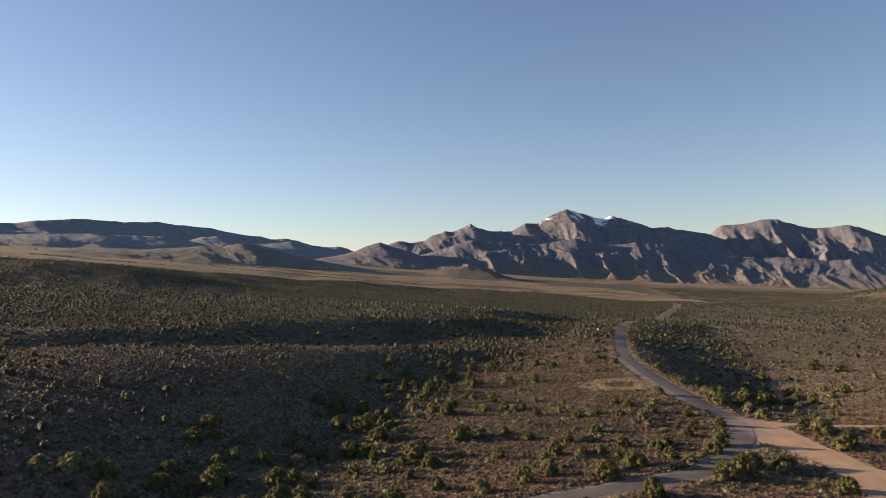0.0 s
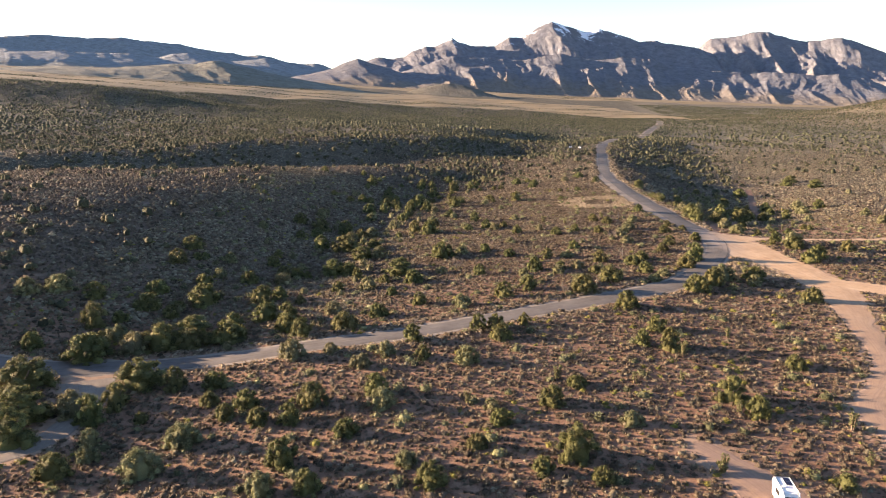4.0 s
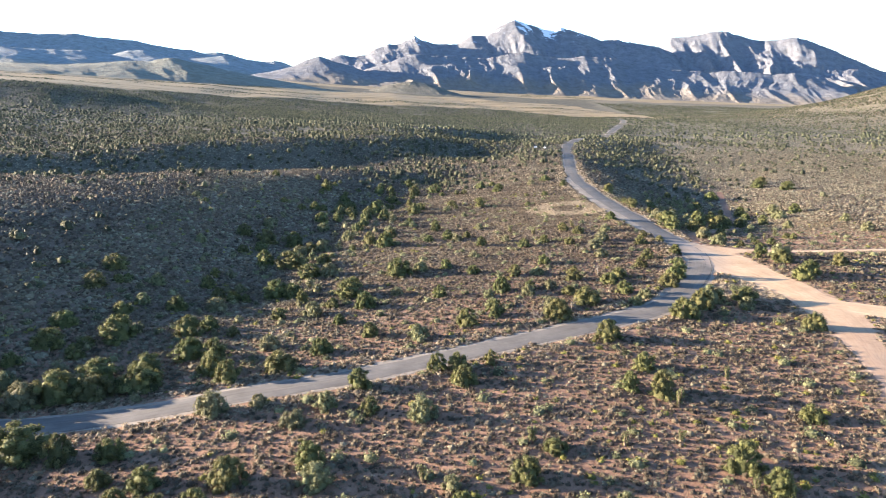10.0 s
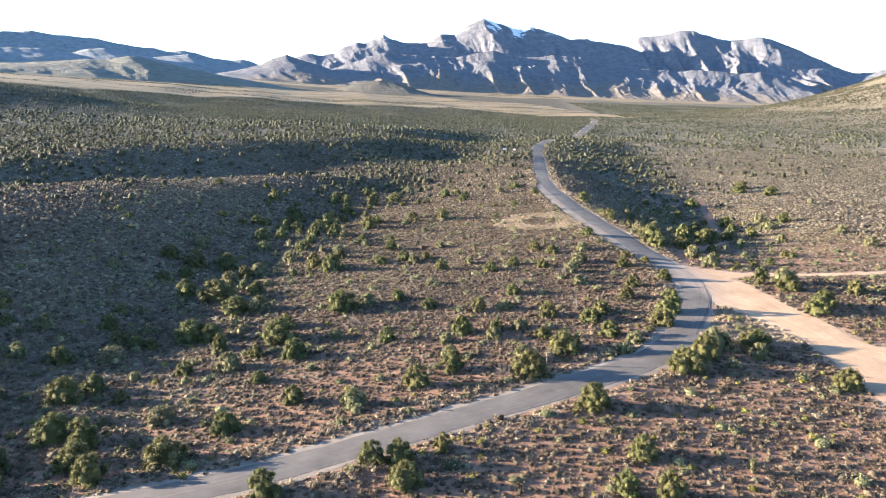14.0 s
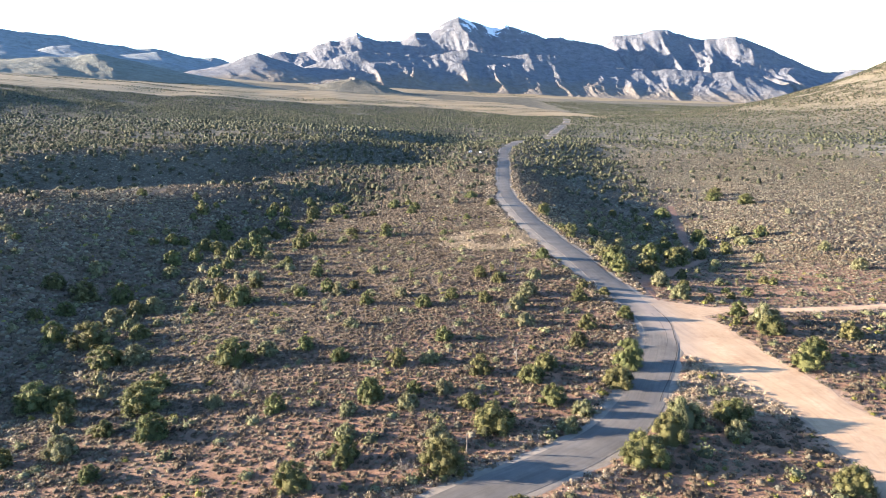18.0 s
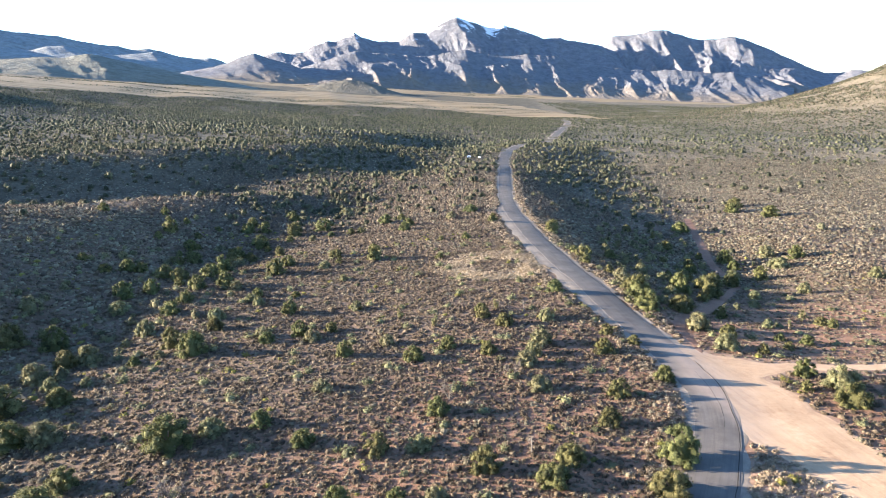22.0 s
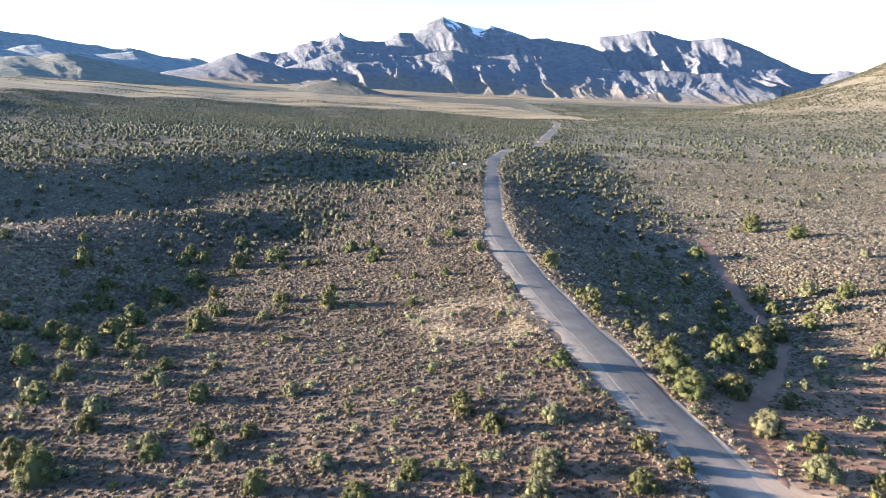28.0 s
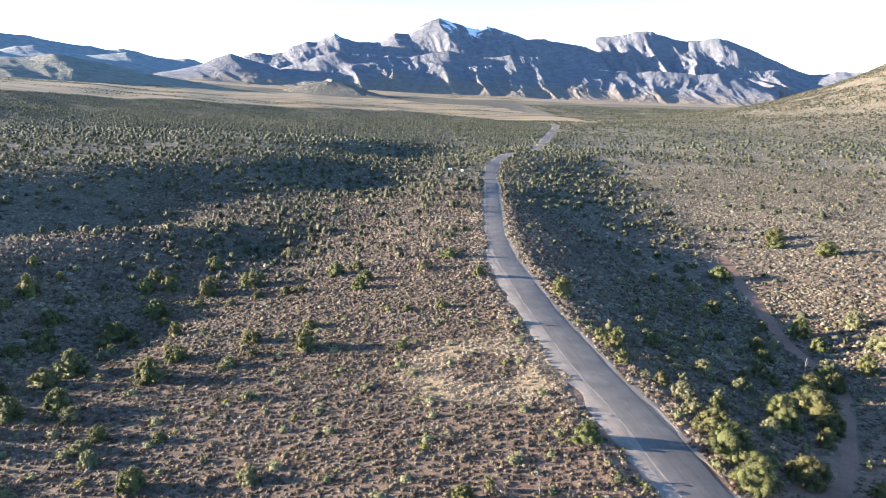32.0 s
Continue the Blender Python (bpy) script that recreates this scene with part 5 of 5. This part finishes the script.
# ---- yuccas, snags, van and trailers ----
def yucca_tree(seed, arms):
    """A small Joshua tree: a pale trunk that forks, a brush of stiff leaves on every end."""
    r = np.random.default_rng(seed)
    root = new("joshua_tree")
    sticks, ends = [], []
    for k in range(arms + 2):
        az = 2 * np.pi * k / (arms + 2) + r.uniform(-.5, .5)
        reach, top = r.uniform(.12, .5), r.uniform(.9, 2.0)
        foot, e = np.array([.1 * math.cos(az), .1 * math.sin(az), -.1]), np.array([reach * math.cos(az), reach * math.sin(az), top])
        sticks.append(limb(foot, e, .09, .07, 5))
        ends.append((foot, e))
    mesh_object("trunk", *joined(sticks), BARK, root)
    for foot, e in ends:
        coat = []
        for w in (.45, .75, 1.0):
            v, f = fan(26, .20 + .06 * w, 1.2, .17, r, -.8)
            coat.append((v + foot + (e - foot) * w, f))
        mesh_object("leafy_arm", *joined(coat), YUCCA, root)
    return tagged(root, "small Joshua tree with upright spiky olive arms", "joshua tree", "joshua trees of the flat")


def snag(seed, high):
    """A dead, bleached juniper without leaves."""
    r = np.random.default_rng(seed)
    root = new("dead_snag")
    top = np.array([.1 * r.normal(), .1 * r.normal(), high])
    mesh_object("trunk", *limb((0, 0, -.1), top, .14, .05, 6), DEADWOOD, root)
    for k in range(5):
        h = r.uniform(.35, .9)
        az = r.uniform(0, 2 * np.pi)
        b = top * h
        e = b + np.array([math.cos(az), math.sin(az), r.uniform(.5, 1.1)]) * high * r.uniform(.2, .34)
        stick = [limb(b, e, .055, .025)]
        for _ in range(2):
            stick.append(limb((b + e) / 2, e + r.normal(0, .22, 3), .028, .012, 4))
        mesh_object("branch", *joined(stick), DEADWOOD, root)
    return tagged(root, "bleached leafless snag with crooked branches", "dead tree", "dead snags")


def bare_bush(seed):
    """A leafless grey bush: a fan of thin twigs."""
    r = np.random.default_rng(seed)
    root = new("leafless_bush")
    for k in range(5):
        az = r.uniform(0, 2 * np.pi)
        e = np.array([.3 * math.cos(az), .3 * math.sin(az), r.uniform(.3, .55)])
        twigs = [limb((0, 0, -.02), e, .022, .012, 4)]
        for _ in range(34):
            b = e * r.uniform(.45, 1.0)
            twigs.append(limb(b, b + r.normal(0, .12, 3) + [0, 0, .08], .008, .003, 3))
        mesh_object("branch", *joined(twigs), GREY_TWIGS, root)
    return tagged(root, "grey leafless bush of fine twigs", "bush", "leafless grey bushes")


def place(master, spots, rng, lo, hi):
    for px, py in spots:
        k = rng.uniform(lo, hi)
        copy_thing(master, pose(px, py, float(height(px, py)), 0, 0, rng.uniform(0, 360)) @ Matrix.Diagonal((k, k, k, 1)))
    forget(master)


GREY_TWIGS = plain("grey_twigs", (0.15, 0.125, 0.105), 0.9, vary=0.3, scale=8.0)
place(yucca_tree(301, 3), [(33.7, 86.4), (29.8, 97), (42.3, 114.6), (12.6, 98.1), (99.2, 294.6), (126.3, 286.1)], rng, .75, 1.15)
place(yucca_tree(302, 2), [(45.0, 81.5), (32.7, 106.1), (-.1, 91), (23.1, 96.5), (108.2, 290), (91, 297.3), (94.1, 214.9), (99, 219)], rng, .75, 1.15)
place(yucca_tree(303, 4), [(42.8, 73.6), (26.7, 72.1), (43.1, 228.6), (30.7, 221), (24.7, 228)], rng, .75, 1.1)
place(snag(311, 2.6), [(27, 147.3), (38, 173.8), (48, 226), (108.2, 271.6)], rng, .8, 1.2)
place(bare_bush(321), [(51.5, 221.5), (47, 209.5), (44.5, 226.5), (-2, 171), (40, 196), (30, 190), (20, 143)], rng, 3.0, 4.6)


def box(bm, x0, x1, y0, y1, z0, z1, bevel=0.0, taper=1.0):
    """A bevelled block; taper draws its top in."""
    r = bmesh.ops.create_cube(bm, size=1.0)
    for v in r["verts"]:
        k = taper if v.co.z > 0 else 1.0
        v.co = ((x0 + x1) / 2 + v.co.x * (x1 - x0) * k, (y0 + y1) / 2 + v.co.y * (y1 - y0) * k, (z0 + z1) / 2 + v.co.z * (z1 - z0))
    if bevel:
        edges = {e for v in r["verts"] for e in v.link_edges}
        bmesh.ops.bevel(bm, geom=list(edges), offset=bevel, segments=3, affect="EDGES")
    return bm


def prism(outline, half):
    """A side outline in y and z, drawn out to both sides."""
    bm = bmesh.new()
    a = [bm.verts.new((-half, y, z)) for y, z in outline]
    b = [bm.verts.new((half, y, z)) for y, z in outline]
    bm.faces.new(a)
    bm.faces.new(b[::-1])
    for i in range(len(a)):
        j = (i + 1) % len(a)
        bm.faces.new((a[j], a[i], b[i], b[j]))
    bmesh.ops.recalc_face_normals(bm, faces=bm.faces)
    bmesh.ops.bevel(bm, geom=list(bm.edges), offset=.09, segments=3, affect="EDGES")
    return bm


def turned(radius, width, sides=20):
    """A disc lying on its side, its axis along x."""
    bm = bmesh.new()
    bmesh.ops.create_cone(bm, cap_ends=True, segments=sides, radius1=radius, radius2=radius, depth=width, matrix=pose(0, 0, 0, 0, 90, 0))
    bmesh.ops.bevel(bm, geom=[e for e in bm.edges if len(e.link_faces) == 2 and e.calc_face_angle(0) > 1], offset=radius * .12, segments=2, affect="EDGES")
    return bm


WHITE_PAINT = plain("white_paint", (0.78, 0.77, 0.75), 0.35, vary=0.05)
DARK_GLASS = plain("dark_window_glass", (0.02, 0.022, 0.025), 0.08, vary=0.1)
RUBBER = plain("tyre_rubber", (0.025, 0.024, 0.024), 0.85)
STEEL = plain("dull_steel", (0.45, 0.45, 0.46), 0.4, 0.8)
BLACK_PLASTIC = plain("black_plastic", (0.03, 0.03, 0.032), 0.6)
SOLAR = plain("solar_cells", (0.015, 0.02, 0.045), 0.15, vary=0.2)
RED_LENS = plain("red_lamp_lens", (0.35, 0.02, 0.015), 0.25)
CLEAR_LENS = plain("clear_lamp_lens", (0.62, 0.62, 0.60), 0.15)


def camper_van(x, y, turn):
    """A high-roofed white camper van; its nose points to -y before it is turned."""
    van = tagged(new("camper_van"), "white high-roofed camper van with a roof solar panel on red dirt", "van")
    shell = prism([(-2.75, .42), (-2.8, .95), (-2.62, 1.12), (-1.75, 1.32), (-1.1, 2.25), (-.75, 2.6), (2.6, 2.68), (2.78, 2.3), (2.8, .45)], 1.0)
    bmesh.ops.bevel(shell, geom=[e for e in shell.edges if max(v.co.z for v in e.verts) > 1.0], offset=.16, segments=3, profile=.5, affect="EDGES")
    part("body", shell, WHITE_PAINT, van, smooth=False)
    bm = bmesh.new()
    q = [bm.verts.new(c) for c in ((-.82, -1.74, 1.40), (.82, -1.74, 1.40), (.78, -1.165, 2.22), (-.78, -1.165, 2.22))]
    f = bm.faces.new(q)
    bmesh.ops.solidify(bm, geom=[f], thickness=.03)
    bmesh.ops.translate(bm, verts=bm.verts, vec=(0, -.03, .03))
    part("windscreen", bm, DARK_GLASS, van, "dark windscreen")
    for sx in (-1, 1):
        part("cab_window", box(bmesh.new(), sx * 1.0 - .012, sx * 1.0 + .012, -1.35, -.55, 1.42, 2.05, .01), DARK_GLASS, van, "dark side window")
        part("side_window", box(bmesh.new(), sx * 1.0 - .012, sx * 1.0 + .012, .1, 1.5, 1.45, 2.05, .01), DARK_GLASS, van, "dark side window")
        part("headlight", box(bmesh.new(), sx * .72 - .18, sx * .72 + .18, -2.84, -2.74, .82, 1.02, .03), CLEAR_LENS, van, "clear headlight")
        part("tail_light", box(bmesh.new(), sx * .88 - .07, sx * .88 + .07, 2.77, 2.83, 1.0, 1.55, .02), RED_LENS, van, "red tail light")
        part("mirror", box(bmesh.new(), sx * 1.17 - .1, sx * 1.17 + .1, -1.5, -1.38, 1.35, 1.68, .03), BLACK_PLASTIC, van, "black wing mirror")
        for wy in (-1.85, 1.75):
            tyre = part("wheel", turned(.36, .24), RUBBER, van, "black tyre")
            tyre.location = (sx * .88, wy, .36)
            part("rim", turned(.22, .26, 14), STEEL, tyre, "steel rim")
    part("bumper", box(bmesh.new(), -.96, .96, -2.88, -2.70, .36, .62, .05), BLACK_PLASTIC, van, "black front bumper")
    part("rear_bumper", box(bmesh.new(), -.96, .96, 2.72, 2.88, .36, .58, .05), BLACK_PLASTIC, van, "black rear bumper")
    for y0 in (.75, 1.62):
        part("solar_panel", box(bmesh.new(), .0, .74, y0, y0 + .78, 2.69, 2.735, .01), SOLAR, van, "dark blue solar panel")
    part("roof_vent", box(bmesh.new(), -.62, -.2, .2, .62, 2.64, 2.78, .03), WHITE_PAINT, van)
    part("awning", box(bmesh.new(), .98, 1.14, -.6, 2.4, 2.32, 2.48, .04), STEEL, van, "rolled grey awning")
    van.matrix_basis = pose(x, y, float(height(x, y)) + .04, 0, 0, turn) @ Matrix.Diagonal((.76, .82, .84, 1))
    return van


def trailer(x, y, turn, long):
    """A small white travel trailer, far off beside the road."""
    t = tagged(new("camping_trailer"), "small white camping trailer in a clearing beyond the road", "trailer", "far trailers")
    h = long / 2
    part("body", prism([(-h, .5), (-h, 1.5), (-h + .5, 2.5), (h - .25, 2.55), (h, 1.9), (h, .5)], 1.1), WHITE_PAINT, t)
    for sx in (-1, 1):
        part("window", box(bmesh.new(), sx * 1.1 - .015, sx * 1.1 + .015, -h * .55, h * .35, 1.4, 2.0, .01), DARK_GLASS, t, "dark window")
        w = part("wheel", turned(.34, .22), RUBBER, t, "black tyre")
        w.location = (sx * .98, .1, .34)
        part("rim", turned(.2, .24, 14), STEEL, w, "steel rim")
    part("tow_bar", box(bmesh.new(), -.08, .08, -h - 1.2, -h + .1, .42, .54, .02), STEEL, t, "steel tow bar")
    t.matrix_basis = pose(x, y, float(height(x, y)), 0, 0, turn) @ Matrix.Diagonal((.55, .55, .55, 1))
    return t


camper_van(30.4, 65.3, -6)
trailer(84.0, 575.5, 78, 4.2)
trailer(90.2, 569.5, 62, 2.8)


# ---- cracks and patches of the pavement ----
def crack(line, first, last, off, width, seed):
    d = np.gradient(line[:, :2], axis=0)
    d /= np.hypot(*d.T)[:, None]
    i = np.arange(first, last)
    s = i * 1.0
    o = off + .5 * layered(s / 6, s * 0 + seed, seed, 4)
    w = width * (.7 + .6 * np.abs(layered(s / 3, s * 0 + seed + 3, seed + 3, 2)))
    rows = []
    for k in (-.5, .5):
        x, y = line[i, 0] + d[i, 1] * (o + k * w), line[i, 1] - d[i, 0] * (o + k * w)
        rows.append(np.stack([x, y, height(x, y) + .108], 1))
    v = np.concatenate(rows)
    n = len(i)
    f = [(a, a + 1, n + a + 1, n + a) for a in range(n - 1)]
    return mesh_object("sealed_crack", v, np.array(f)[:, ::-1], SEAM, road)


at = lambda y: int(np.argmin(np.abs(ROAD[:, 1] - y) + (ROAD[:, 0] < 30) * 99))
crack(ROAD, at(158), at(200), 2.35, .11, 401)
crack(ROAD, at(176), at(196), .75, .045, 402)
crack(ROAD, at(222), at(300), 2.7, .08, 403)
